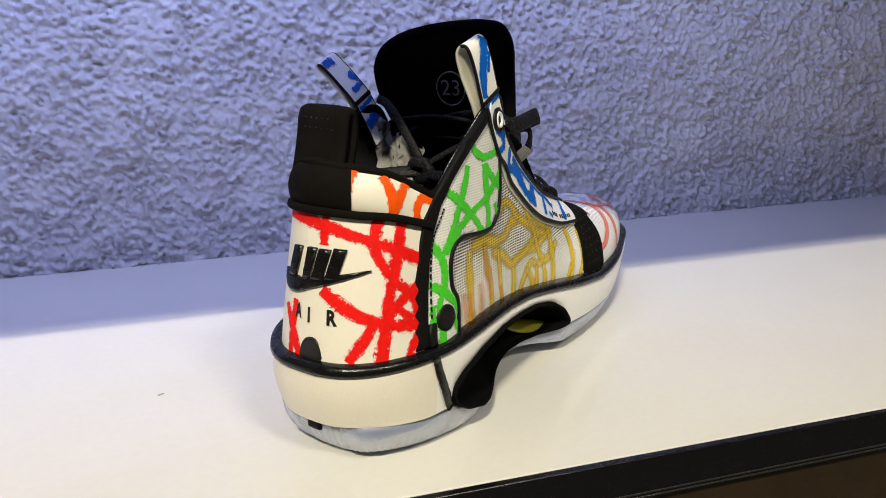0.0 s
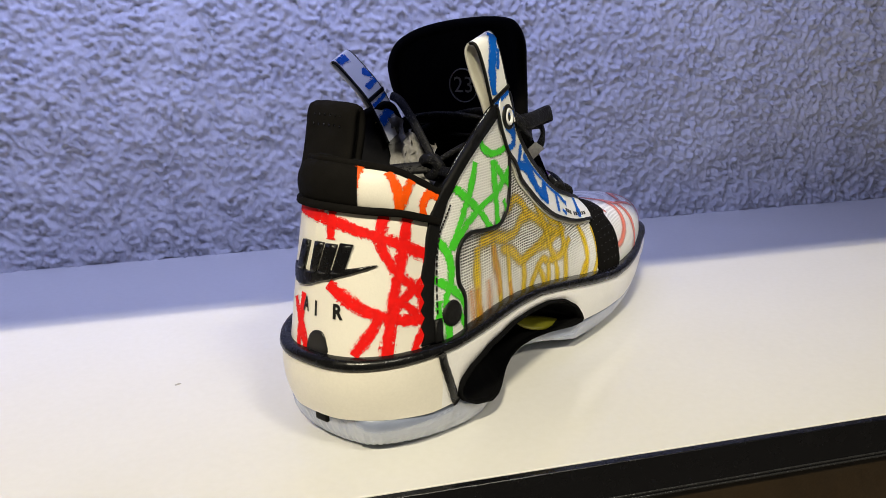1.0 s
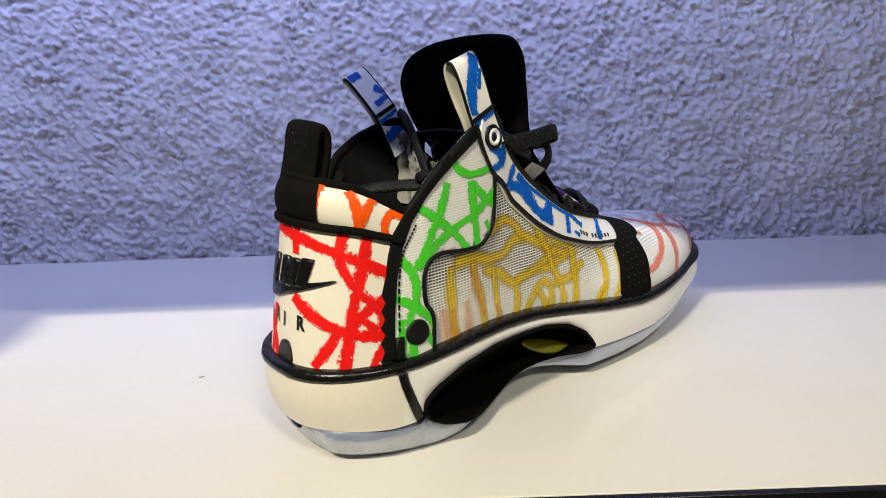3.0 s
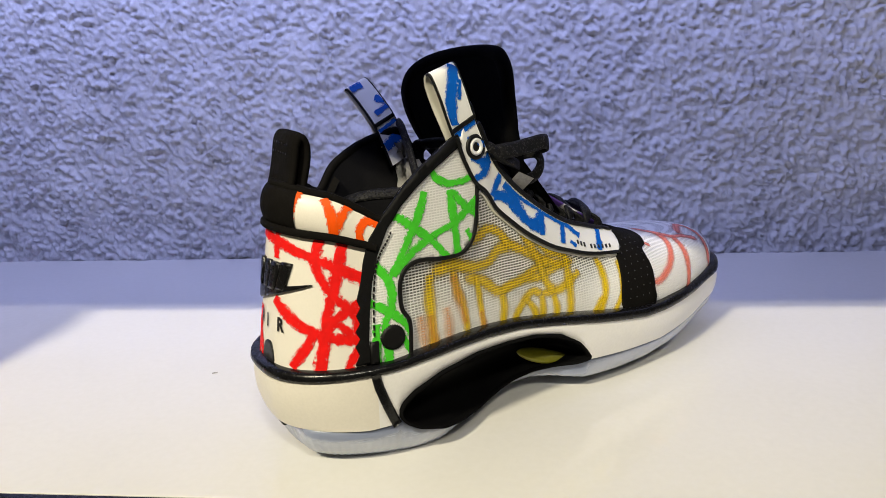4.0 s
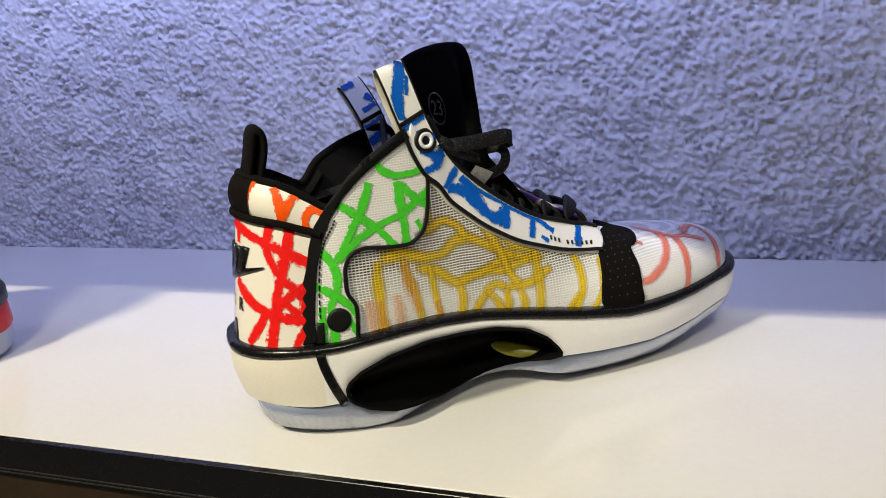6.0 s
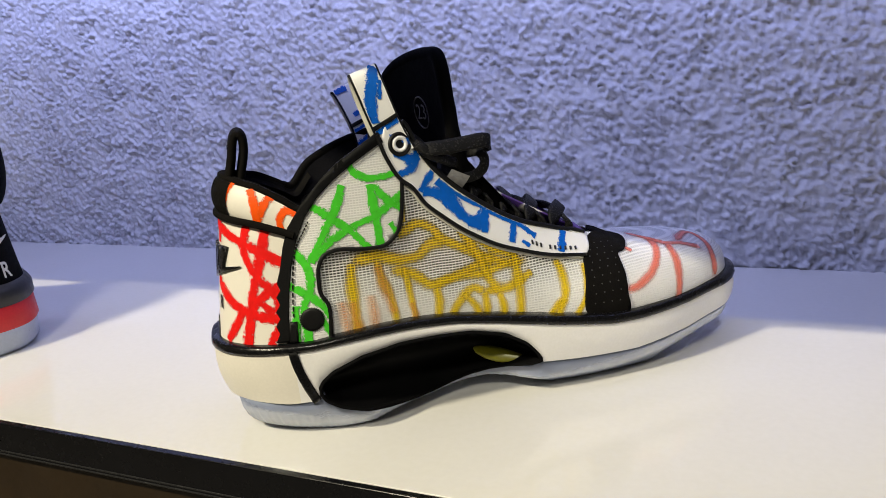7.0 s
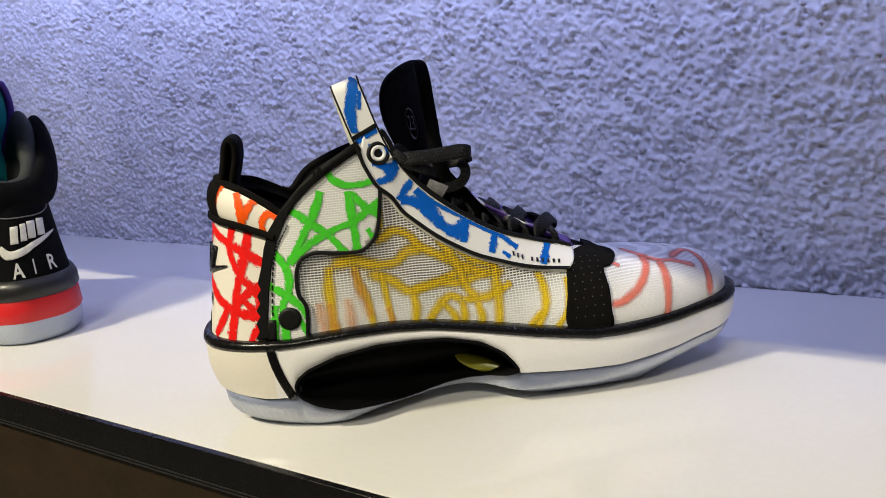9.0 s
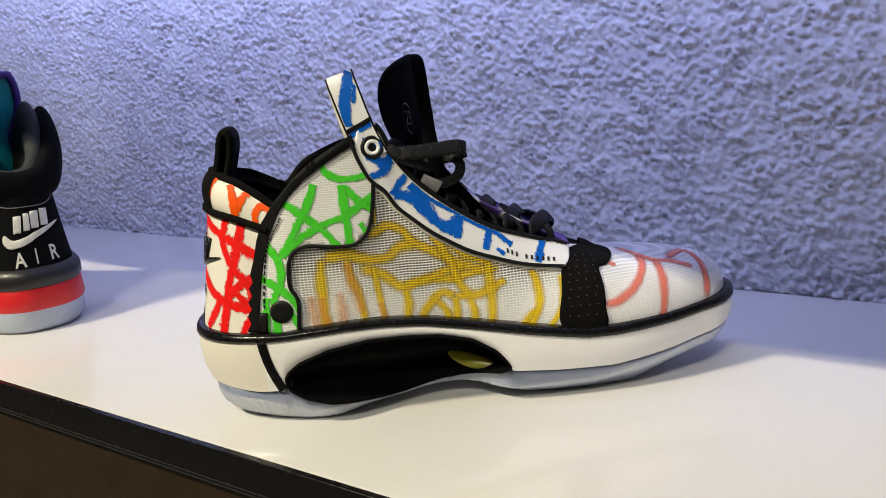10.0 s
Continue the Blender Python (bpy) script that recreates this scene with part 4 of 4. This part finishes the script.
def tongue_at(w, h):
    w, h = np.broadcast_arrays(np.asarray(w, float), np.asarray(h, float))
    mid, half = glide(TONGUE_MID, h * 8), glide(TONGUE_HALF, h * 8)
    turn = np.radians(15.5) * ((h - 0.25) / 0.5).clip(0, 1)
    across = np.stack([-np.sin(turn), np.cos(turn), 0 * turn], -1)
    fore = np.stack([np.cos(turn), np.sin(turn), 0 * turn], -1)
    return mid + across * (w * half)[..., None] + fore * (0.004 * (1 - w**2) - 0.002)[..., None]


def tongue_parts(shoe):
    outline = [(-1, 0.02), (-1, 0.80), (-1.0, 0.90), (-0.93, 0.955), (-0.80, 0.990), (-0.5, 1.0), (-0.1, 0.985), (0.3, 0.96), (0.62, 0.93), (0.85, 0.89), (0.97, 0.835), (1, 0.77), (1, 0.02)]
    v, f, _ = sheet(tongue_at, outline, 0.0030, 0.0060, 0.09, 0.018, 3)
    tongue = part("tongue", v, f, CLOTH, shoe, "tall padded black textile tongue")
    # rounded roll round the tongue's rim
    rim = through_points([(-1, .45)] + outline[1:-1] + [(1, .45)], 110)
    part("tongue_rim", *sweep(tongue_at(rim[:, 0], rim[:, 1]), 0.0066, 0.0066, (0.95, 0.3, 0), 10), CLOTH, tongue)
    v, f, _ = sheet(tongue_at, [(-.95, .05), (.3, .05), (.3, .40), (-.95, .40)], 0.0052, 0.0010, 0.15, 0.03)
    part("throat_print", v, f, PURPLE_PRINT, tongue, "purple and white printed throat")
    # number in a ring, embossed on the side towards the heel
    h0, w0 = 0.752, -0.10
    rear = -normals_of(tongue_at, np.array([w0]), np.array([h0]))[0]
    if rear[0] > 0:
        rear = -rear
    o = tongue_at(w0, h0)
    x = np.cross(np.array([0, 0, 1.0]), rear)
    x /= np.linalg.norm(x)
    y = np.cross(rear, x)

    def lay(q, lift=0.0034):
        return o + q[:, :1] * x + q[:, 1:2] * y + rear * lift

    flat_text("23", 0.0118, lay, SILVER, tongue, "number", 0.95)
    ang = np.linspace(0, 2 * np.pi, 48, endpoint=False)
    ring = np.stack([np.cos(ang) * 0.0076, np.sin(ang) * 0.0086], 1)
    part("ring", *sweep(lay(ring), 0.0007, 0.0006, rear, 6, True), SILVER, tongue)


def strap_loop(name, path, wide, across, shoe, label, front, back, marks=()):
    """A folded pull loop: printed outside, plain lining inside, dark edging on both sides."""
    pts = through_points(path, 70)
    tan = np.gradient(pts, axis=0)
    tan /= np.linalg.norm(tan, axis=1)[:, None]
    across = np.asarray(across, float) / np.linalg.norm(across)
    nrm = -np.cross(tan, across)
    nrm /= np.linalg.norm(nrm, axis=1)[:, None]
    k = np.linspace(-0.5, 0.5, 9)

    def face(off):
        return pts[:, None] + across * (k * wide)[None, :, None] + nrm[:, None] * off

    outer = face(0.0007).reshape(-1, 3)
    base = part(name, outer, grid_faces(70, 9), front, shoe, label)
    part("loop_lining", face(-0.0007).reshape(-1, 3), grid_faces(70, 9), back, base)
    for e in (-0.5, 0.5):
        part("loop_edging", *sweep((pts + across * wide * e)[:40], 0.0012, 0.0015, nrm[:40]), PIPE, base)
        part("loop_edging", *sweep((pts + across * wide * e)[39:], 0.0008, 0.0013, nrm[39:]), back, base)

    def fn(s, t):
        i = np.asarray(s, float)
        return glide(pts, i) + across * (np.asarray(t, float) * wide)[..., None]

    for width, ctrl in marks:
        q = through_points(ctrl, 30)
        a, b = fn(q[:, 0], q[:, 1]), glide(nrm, q[:, 0])
        kk = np.linspace(-1, 1, 7)
        # offset at right angles to the stroke, in the strap's own values
        d = np.gradient(a, axis=0)
        d /= np.linalg.norm(d, axis=1)[:, None]
        sd = np.cross(b, d)
        rows = a[:, None] + sd[:, None] * (kk * width / 2)[None, :, None] + b[:, None] * 0.0010
        lim = (rows - glide(pts, q[:, 0])[:, None]) @ across
        fix = np.clip(lim, -wide / 2 + .0006, wide / 2 - .0006) - lim
        rows = rows + fix[..., None] * across
        uv = np.stack([np.repeat(np.linspace(0, 1, 30), 7), np.tile(kk, 30)], 1)
        part("blue_stroke", rows.reshape(-1, 3), grid_faces(30, 7), BLUE_CHALK, base, "", True, uv)
    return base


def loops(shoe):
    lat = [(.1030, -.0338, .1440), (.0985, -.0337, .1540), (.0950, -.0332, .1640), (.0920, -.0325, .1740), (.0897, -.0312, .1815), (.0890, -.0292, .1846), (.0888, -.0262, .1838), (.0894, -.0248, .1795), (.0917, -.0262, .1700), (.0947, -.0292, .1590), (.0970, -.0300, .1520)]
    base = strap_loop("outer_pull_loop", lat, 0.0135, (0.955, 0.0, 0.30), shoe, "white pull loop with blue brush marks", TAB_WHITE, TAB_BACK,
                      [(0.0095, [(12, -0.42), (18, -0.22), (25, 0.18), (32, 0.42)]), (0.0030, [(18, 0.15), (24, 0.42)]), (0.0040, [(8.6, -0.5), (10.2, 0.5)]), (0.0055, [(1.5, -0.5), (3.5, 0.1), (3, 0.5)])])
    q = through_points(lat, 70)[11]
    a = np.array((0.955, 0.0, 0.30)) / np.linalg.norm((0.955, 0.0, 0.30))
    part("loop_stitching", *sweep(np.array([q - a * 0.0066 + (0, -.0012, -.001), q + (0, -.0012, 0), q + a * 0.0066 + (0, -.0012, .001)]), 0.0022, 0.0008, (0, -1, 0)), PIPE, base)
    med = [(.1005, .0345, .1335), (.0985, .0385, .1440), (.0965, .0440, .1550), (.0935, .0520, .1650), (.0905, .0585, .1725), (.0893, .0606, .1735), (.0892, .0609, .1722), (.0912, .0555, .1668), (.0950, .0470, .1560), (.0985, .0408, .1430)]
    base = strap_loop("inner_pull_loop", med, 0.0135, (0.93, 0.12, 0.36), shoe, "white pull loop with blue brush marks", TAB_WHITE, TAB_BACK,
                      [(0.0085, [(7, -0.5), (8.5, 0.5)]), (0.0032, [(12.6, -0.5), (13.2, 0.5)]), (0.0050, [(18, -0.2), (18.5, 0.5)]), (0.0075, [(20, 0.5), (23, 0.2)]), (0.0070, [(31, -0.45), (30, 0.1)])])
    q = through_points(med, 70)[15]
    a = np.array((0.93, 0.12, 0.36)) / np.linalg.norm((0.93, 0.12, 0.36))
    part("loop_stitching", *sweep(np.array([q - a * 0.0066 + (0, -.0012, .0004), q + (0, -.0012, .0004), q + a * 0.0066 + (0, -.0012, .0004)]), 0.0022, 0.0010, (0, -1, .3)), PIPE, base)
    heel = [(.0180, .001, .1330), (.0208, .001, .1420), (.0228, .001, .1500), (.0240, .001, .1560), (.0256, .001, .1592), (.0276, .001, .1592), (.0290, .001, .1560), (.0286, .001, .1500), (.0268, .001, .1430), (.0245, .001, .1350)]
    pts = through_points(heel, 60)
    loop = part("heel_pull_loop", *sweep(pts, 0.0275, 0.0046, np.cross(np.gradient(pts, axis=0), (0, 1, 0)), 12), SUEDE, shoe, "black fabric heel pull loop")
    for r in range(2):
        for c in range(6):
            i = 21 - 5 * r
            o = pts[i] + np.array([-0.0026, -0.0075 + 0.003 * c, 0])
            part("perforation", *sweep(np.array([o, o + (-0.0002, 0, 0)]), 0.0009, 0.0009, (0, 0, 1), 6), GLOSS, loop)


def lace(name, ctrl, shoe, wide=0.0062, thick=0.0022, hint=(0, 0, 1), n=40):
    return part(name, *sweep(through_points(ctrl, n), wide, thick, hint), LACE, shoe)


def laces(shoe):
    # crossings over the tongue, from edge to edge, each folded over the eyestay's rim
    for i, s in enumerate((10.95, 11.9, 12.85, 13.75, 14.6, 15.35)):
        for sign, ahead, up in ((1, 0.75, .0088), (-1, 0.40, .0066)):
            p0 = upper(np.array([sign * s]), np.array([1.0]))[0] + (0, 0.0032 * sign, 0)
            p1 = upper(np.array([-sign * (s + ahead)]), np.array([1.0]))[0] + (0, -0.0032 * sign, 0)
            pts = [p0 + (-.001, .001 * sign, -.007), p0 + (-.0004, 0, -.001), p0 + (.0012, -.0002 * sign, .0048), p0 * .90 + p1 * .10 + (.0020, 0, up), p0 * .66 + p1 * .34 + (.0034, 0, up + .0022),
                   p0 * .36 + p1 * .64 + (.0034, 0, up + .0022), p0 * .12 + p1 * .88 + (.0020, 0, up), p1 + (.0008, 0, .0042), p1 + (-.001, -.001 * sign, -.006)]
            lace("lace_crossing", pts, shoe, 0.0084, 0.0023, (0.62, -0.30 * sign, 0.72), 44)
    # bow loops and ends beside the outer edge
    lace("lace_loop", [(.1130, -.0325, .1440), (.1180, -.0345, .1445), (.1260, -.0340, .1445), (.1360, -.0325, .1450), (.1450, -.0315, .1455), (.1490, -.0300, .1440), (.1480, -.0260, .1420), (.1400, -.0230, .1400), (.1280, -.0200, .1380)], shoe, 0.0078, 0.0018, (0.15, -1, 0.45))
    lace("lace_loop", [(.1400, -.0240, .1392), (.1440, -.0265, .1392), (.1466, -.0272, .1360), (.1462, -.0275, .1318), (.1430, -.0280, .1285), (.1380, -.0285, .1270), (.1330, -.0280, .1268)], shoe, 0.0056, 0.0018, (0.3, -1, 0.3))
    lace("lace_end", [(.1060, -.0300, .1500), (.1120, -.0335, .1465), (.1170, -.0345, .1420), (.1240, -.0330, .1385), (.1310, -.0290, .1350)], shoe, 0.0055, 0.0026, (0.2, -1, 0.3))
    # lace tied inside the collar
    lace("lace_end", [(.1010, .0360, .1540), (.0985, .0280, .1520), (.0960, .0170, .1420), (.0930, .0060, .1300), (.0915, .0020, .1240)], shoe, 0.0045, 0.0022, (-1, -0.3, 0.2))
    lace("lace_end", [(.0915, .0020, .1230), (.0860, -.0100, .1225), (.0800, -.0250, .1260), (.0830, -.0330, .1330)], shoe, 0.0050, 0.0022, (-1, 0, 0.4))
    lace("lace_end", [(.0915, .0020, .1225), (.0800, .0180, .1210), (.0700, .0280, .1190), (.0560, .0330, .1150)], shoe, 0.0062, 0.0022, (-1, -0.2, 0.6))
    lace("lace_end", [(.0915, .0000, .1250), (.0960, -.0120, .1330), (.0990, -.0260, .1400)], shoe, 0.0030, 0.0022, (-1, 0, 0.4))
    for r, tilt in ((0.0062, 0.5), (0.0050, -0.6), (0.0056, 1.6)):
        ang = np.linspace(0, 2 * np.pi, 24, endpoint=False)
        ring = np.stack([0.0905 + 0.0028 * np.cos(ang + tilt), 0.0015 + r * np.cos(ang), 0.1228 + r * 0.8 * np.sin(ang)], 1)
        part("lace_knot", *sweep(ring, 0.0050, 0.0030, (-1, 0, 0.3), 8, True), LACE, shoe)
    # crumpled pale lining behind the knot
    rng = np.random.default_rng(2)
    w, h = np.meshgrid(np.linspace(0, 1, 30), np.linspace(0, 1, 14), indexing="ij")
    q = np.stack([0.0985 + 0.006 * w + 0.003 * np.sin(9 * w), 0.0365 - 0.024 * w, 0.106 + (0.036 - 0.012 * w + 0.003 * np.sin(13 * w)) * h], -1) + rng.normal(0, 0.0007, (30, 14, 3))
    part("tongue_lining", q.reshape(-1, 3), grid_faces(30, 14), GREY_LINING, shoe, "crumpled pale grey tongue lining")


def throat_tab(shoe):
    """A crinkled silver-grey tab between the top laces."""
    a, b = np.meshgrid(np.linspace(-1, 1, 13), np.linspace(-1, 1, 11), indexing="ij")
    puff = 0.0012 * (1 - a**2) * (1 - b**2) + 0.0004 * np.sin(9 * a + 2 * b) * (1 - b**2)
    q = np.stack([0.1297 + 0.0046 * a + 0.002 * b, -0.0309 - 0.0040 * b - puff, 0.1264 + 0.0046 * b - 0.0024 * a + puff], -1)
    part("throat_tab", q.reshape(-1, 3), grid_faces(13, 11), GREY_LINING, shoe, "crinkled silver-grey tab between the laces")


def black_trainer():
    """The second shoe: black upper, red midsole band, clear outsole."""
    shoe = tagged(new("black_trainer"), "black trainer with red midsole band and teal lining on shelf", "shoe")
    p, nrm, half = sole_loop()
    ring = np.arange(len(p))
    u = p[:, 0]
    lift = 0.010 * ((u - 0.22) / 0.09).clip(0, 1) ** 1.5
    part("outsole", *closed_ring(loop_skin(ring, [(0.012, 0.0005 + lift), (0.006, 0.001 + lift), (0.002, 0.005 + lift), (0.001, 0.019 + lift)], True), 4, len(ring)), RUBBER_GREY, shoe, "cloudy clear rubber outsole")
    part("red_band", *loop_skin(ring, [(0.001, 0.018 + lift), (-0.0002, 0.020 + lift), (0.001, 0.034 + lift), (0.002, 0.036 + lift)], True), RED_FOAM, shoe, "red foam band")
    part("black_band", *loop_skin(ring, [(0.002, 0.0345 + lift), (-0.0003, 0.037 + lift), (0.000, 0.045 + lift), (0.003, 0.050 + lift), (0.012, 0.051 + lift)], True), RUBBER_BLACK, shoe, "black foam band")

    def skin(s, t):
        q = upper(s, t)
        q = q.copy()
        q[..., 1] *= 1 - 0.07 * np.sin(np.pi * 0.62 * np.clip(t, 0, 1)) * (abs(np.asarray(s)) < 14)
        q[..., 2] = 0.046 + (q[..., 2] - 0.060) * 1.20
        return q

    for sign in (1, -1):
        ss, tt = np.meshgrid(sign * np.linspace(0, 24, 130), np.linspace(-0.05, 1.0, 24), indexing="ij")
        top = skin(ss, np.ones_like(tt))[..., 2]
        tt = tt * np.minimum(1, (0.119 - 0.046) / (top - 0.046))
        part("upper", skin(ss, tt).reshape(-1, 3), grid_faces(130, 24), NUBUCK, shoe, "black nubuck upper")
    # collar: low behind the heel, puffed up high beside the ankle
    side = np.array([(.0160, .000, .1120), (.0185, -.0140, .1130), (.0260, -.0265, .1200), (.0380, -.0350, .1320), (.0520, -.0390, .1400), (.0700, -.0420, .1420), (.0900, -.0430, .1380), (.1080, -.0400, .1280)])
    tall = np.array([.0100, .0120, .0180, .0240, .0270, .0270, .0240, .0150])
    fat = np.array([.0060, .0064, .0072, .0080, .0085, .0075, .0060, .0050])
    n = 90
    k = np.linspace(-7, 7, n)
    path = glide(side, abs(k)) * np.stack([np.ones(n), np.where(k < 0, -1, 1), np.ones(n)], 1)
    high, wide = glide(tall, abs(k)), glide(fat, abs(k))
    run = np.gradient(path * (1, 1, 0), axis=0)
    out = np.cross(run, (0, 0, -1.0))
    out /= np.linalg.norm(out, axis=1)[:, None]
    if out[n // 2, 0] > 0:
        out = -out
    up = np.array([0, 0, 1.0])
    ang = np.linspace(0, 2 * np.pi, 22, endpoint=False)

    def puff(inward, raise_by, fatter, taller):
        c = path - out * inward + up * raise_by * ((abs(k) - 0.6) / 3).clip(0.15, 1)[:, None]
        return c[:, None] + out[:, None] * (np.cos(ang)[None] * (wide * fatter)[:, None])[..., None] + up * (np.sin(ang)[None] * (high * taller)[:, None])[..., None]

    part("collar", puff(0.0, 0.0, 1.0, 1.0).reshape(-1, 3), grid_faces(n, 22, False, True), NUBUCK, shoe, "puffy black collar")
    part("collar_pad", puff(0.0110, 0.0050, 0.95, 0.98).reshape(-1, 3), grid_faces(n, 22, False, True), NUBUCK_SOFT, shoe, "padded dark grey collar lining")
    part("inner_wall", puff(0.0150, -0.020, 0.35, 1.25).reshape(-1, 3), grid_faces(n, 22, False, True), LINING, shoe)
    # tongue: teal satin towards the heel with a purple rim, black outside
    w, h = np.meshgrid(np.linspace(-1, 1, 21), np.linspace(0, 1, 26), indexing="ij")
    broad = 0.034 * (1 - 0.22 * np.exp(-(((h - 0.45) / 0.16) ** 2))) * np.sqrt(1 - (0.55 * (h - 0.75).clip(0) / 0.25) ** 2)
    tg = np.stack([0.100 - 0.012 * h + 0.012 * w**2 * (1 - h), w * broad, 0.095 + 0.100 * h + 0.004 * np.sin(3 * h)], -1)
    tongue = part("tongue", (tg + (0.012, 0, -0.001)).reshape(-1, 3), grid_faces(21, 26), NUBUCK, shoe, "black padded tongue")
    part("lining", tg.reshape(-1, 3), grid_faces(21, 26), TEAL, tongue, "teal satin lining")
    rim = np.concatenate([tg[0], tg[1:-1, -1], tg[-1, ::-1]])
    part("lining_edge", *sweep(rim, 0.0060, 0.0060, (1, 0, 0.1), 8), PURPLE, tongue, "purple lining edge")

    def mark(name, outline, material, smooth=0, off=0.0012):
        v, f, _ = sheet(skin, outline, off, 0.0012, 0.08, 0.03, smooth)
        return part(name, v, f, material, shoe)

    c = 0.05
    mark("sign_wedge", [(c - 2.0, .325), (c - 2.15, .27), (c - 1.75, .215), (c - 0.7, .230), (c + 0.8, .300), (c + 2.3, .390), (c + 0.7, .335), (c - 0.8, .285), (c - 1.55, .28)], WHITE_THREAD, 3)
    for i in range(4):
        s = c - 1.05 + 0.72 * i
        mark("sign_bar", [(s - .32, .325 + .012 * i), (s + .22, .325 + .012 * i), (s + .38, .455 + .012 * i), (s - .16, .455 + .012 * i)], WHITE_THREAD)
    for ch, s in zip("AIR", (-1.2, 0.0, 1.2)):
        flat_text(ch, 0.0155, lambda q, s=s: skin(c + s + q[:, 0] / 0.0118, 0.130 + 0.010 * s + q[:, 1] / 0.096) + normals_of(upper, c + s + q[:, 0] / 0.0118, 0.12 + q[:, 1] / 0.083) * 0.0010, WHITE_THREAD, shoe, "letter", 0.85, 0.0003)
    q = np.array([(a, 0.515 + 0.14 * (abs(a) / 3.0) ** 3.5) for a in np.linspace(-3.2, 3.2, 40)])
    part("heel_seam", *sweep(skin(q[:, 0], q[:, 1]) + normals_of(upper, q[:, 0], q[:, 1]) * 0.0004, 0.0009, 0.0008, (-1, 0, 0), 6), SEAM_GREY, shoe)
    return shoe


def closed_ring(vf, levels, n):
    v, f = vf
    return v, f + [tuple(i * levels for i in range(n))]


RUBBER_GREY = plain("cloudy_rubber", (0.42, 0.47, 0.58), 0.35, 0.1, 60, 0.1, 500)
RED_FOAM = plain("red_foam", (0.62, 0.012, 0.016), 0.42, 0.12, 50, 0.1, 700)
RUBBER_BLACK = plain("black_foam", (0.012, 0.012, 0.014), 0.42, 0.3, 50, 0.1, 700)
NUBUCK = plain("black_nubuck", (0.004, 0.004, 0.005), 0.85, 0.35, 70, 0.25, 1500, Specular_IOR_Level=0.08)
NUBUCK_SOFT = plain("dark_grey_nubuck", (0.045, 0.050, 0.050), 0.8, 0.3, 60, 0.3, 1200, Specular_IOR_Level=0.15)
TEAL = plain("teal_satin", (0.01, 0.33, 0.36), 0.5, 0.15, 80, 0.15, 900)
PURPLE = plain("purple_satin", (0.06, 0.02, 0.22), 0.5, 0.2, 80, 0.15, 900)
WHITE_THREAD = plain("white_embroidery", (0.66, 0.65, 0.62), 0.6, 0.2, 300, 0.4, 1500)
SEAM_GREY = plain("grey_seam", (0.12, 0.12, 0.125), 0.6, 0.2, 300, 0.2)

main_shoe = painted_shoe()
tongue_parts(main_shoe)
loops(main_shoe)
laces(main_shoe)
throat_tab(main_shoe)
main_shoe.matrix_world = LEVEL @ pose(-0.0194, -0.3335, 0, 0, 0, 38.5)
other = black_trainer()
other.matrix_world = pose(-0.245, -0.297, 0, 0, 0, 168) @ Matrix.Diagonal((1, 0.96, 1, 1))


def lint_speck():
    """A crumb of lint, a low ragged lump."""
    rng = np.random.default_rng(9)
    a, b = np.meshgrid(np.linspace(0, 2 * np.pi, 12, endpoint=False), np.linspace(0.05, np.pi / 2, 4), indexing="ij")
    r = 1 + rng.uniform(-0.25, 0.25, a.shape)
    v = np.stack([0.0017 * np.cos(a) * np.sin(b) * r, 0.0008 * np.sin(a) * np.sin(b) * r, 0.0005 * np.cos(b)], -1)
    ob = mesh("lint_speck", v.reshape(-1, 3), grid_faces(12, 4, True) + [tuple(i * 4 for i in range(12))], plain("grey_lint", (0.42, 0.41, 0.38), 0.9, 0.3, 900, 0.2))
    tagged(ob, "tiny grey speck of lint lying on the white shelf", "lint")
    ob.matrix_world = pose(-0.0850, -0.2447, 0.0001, 0, 0, 24)


lint_speck()
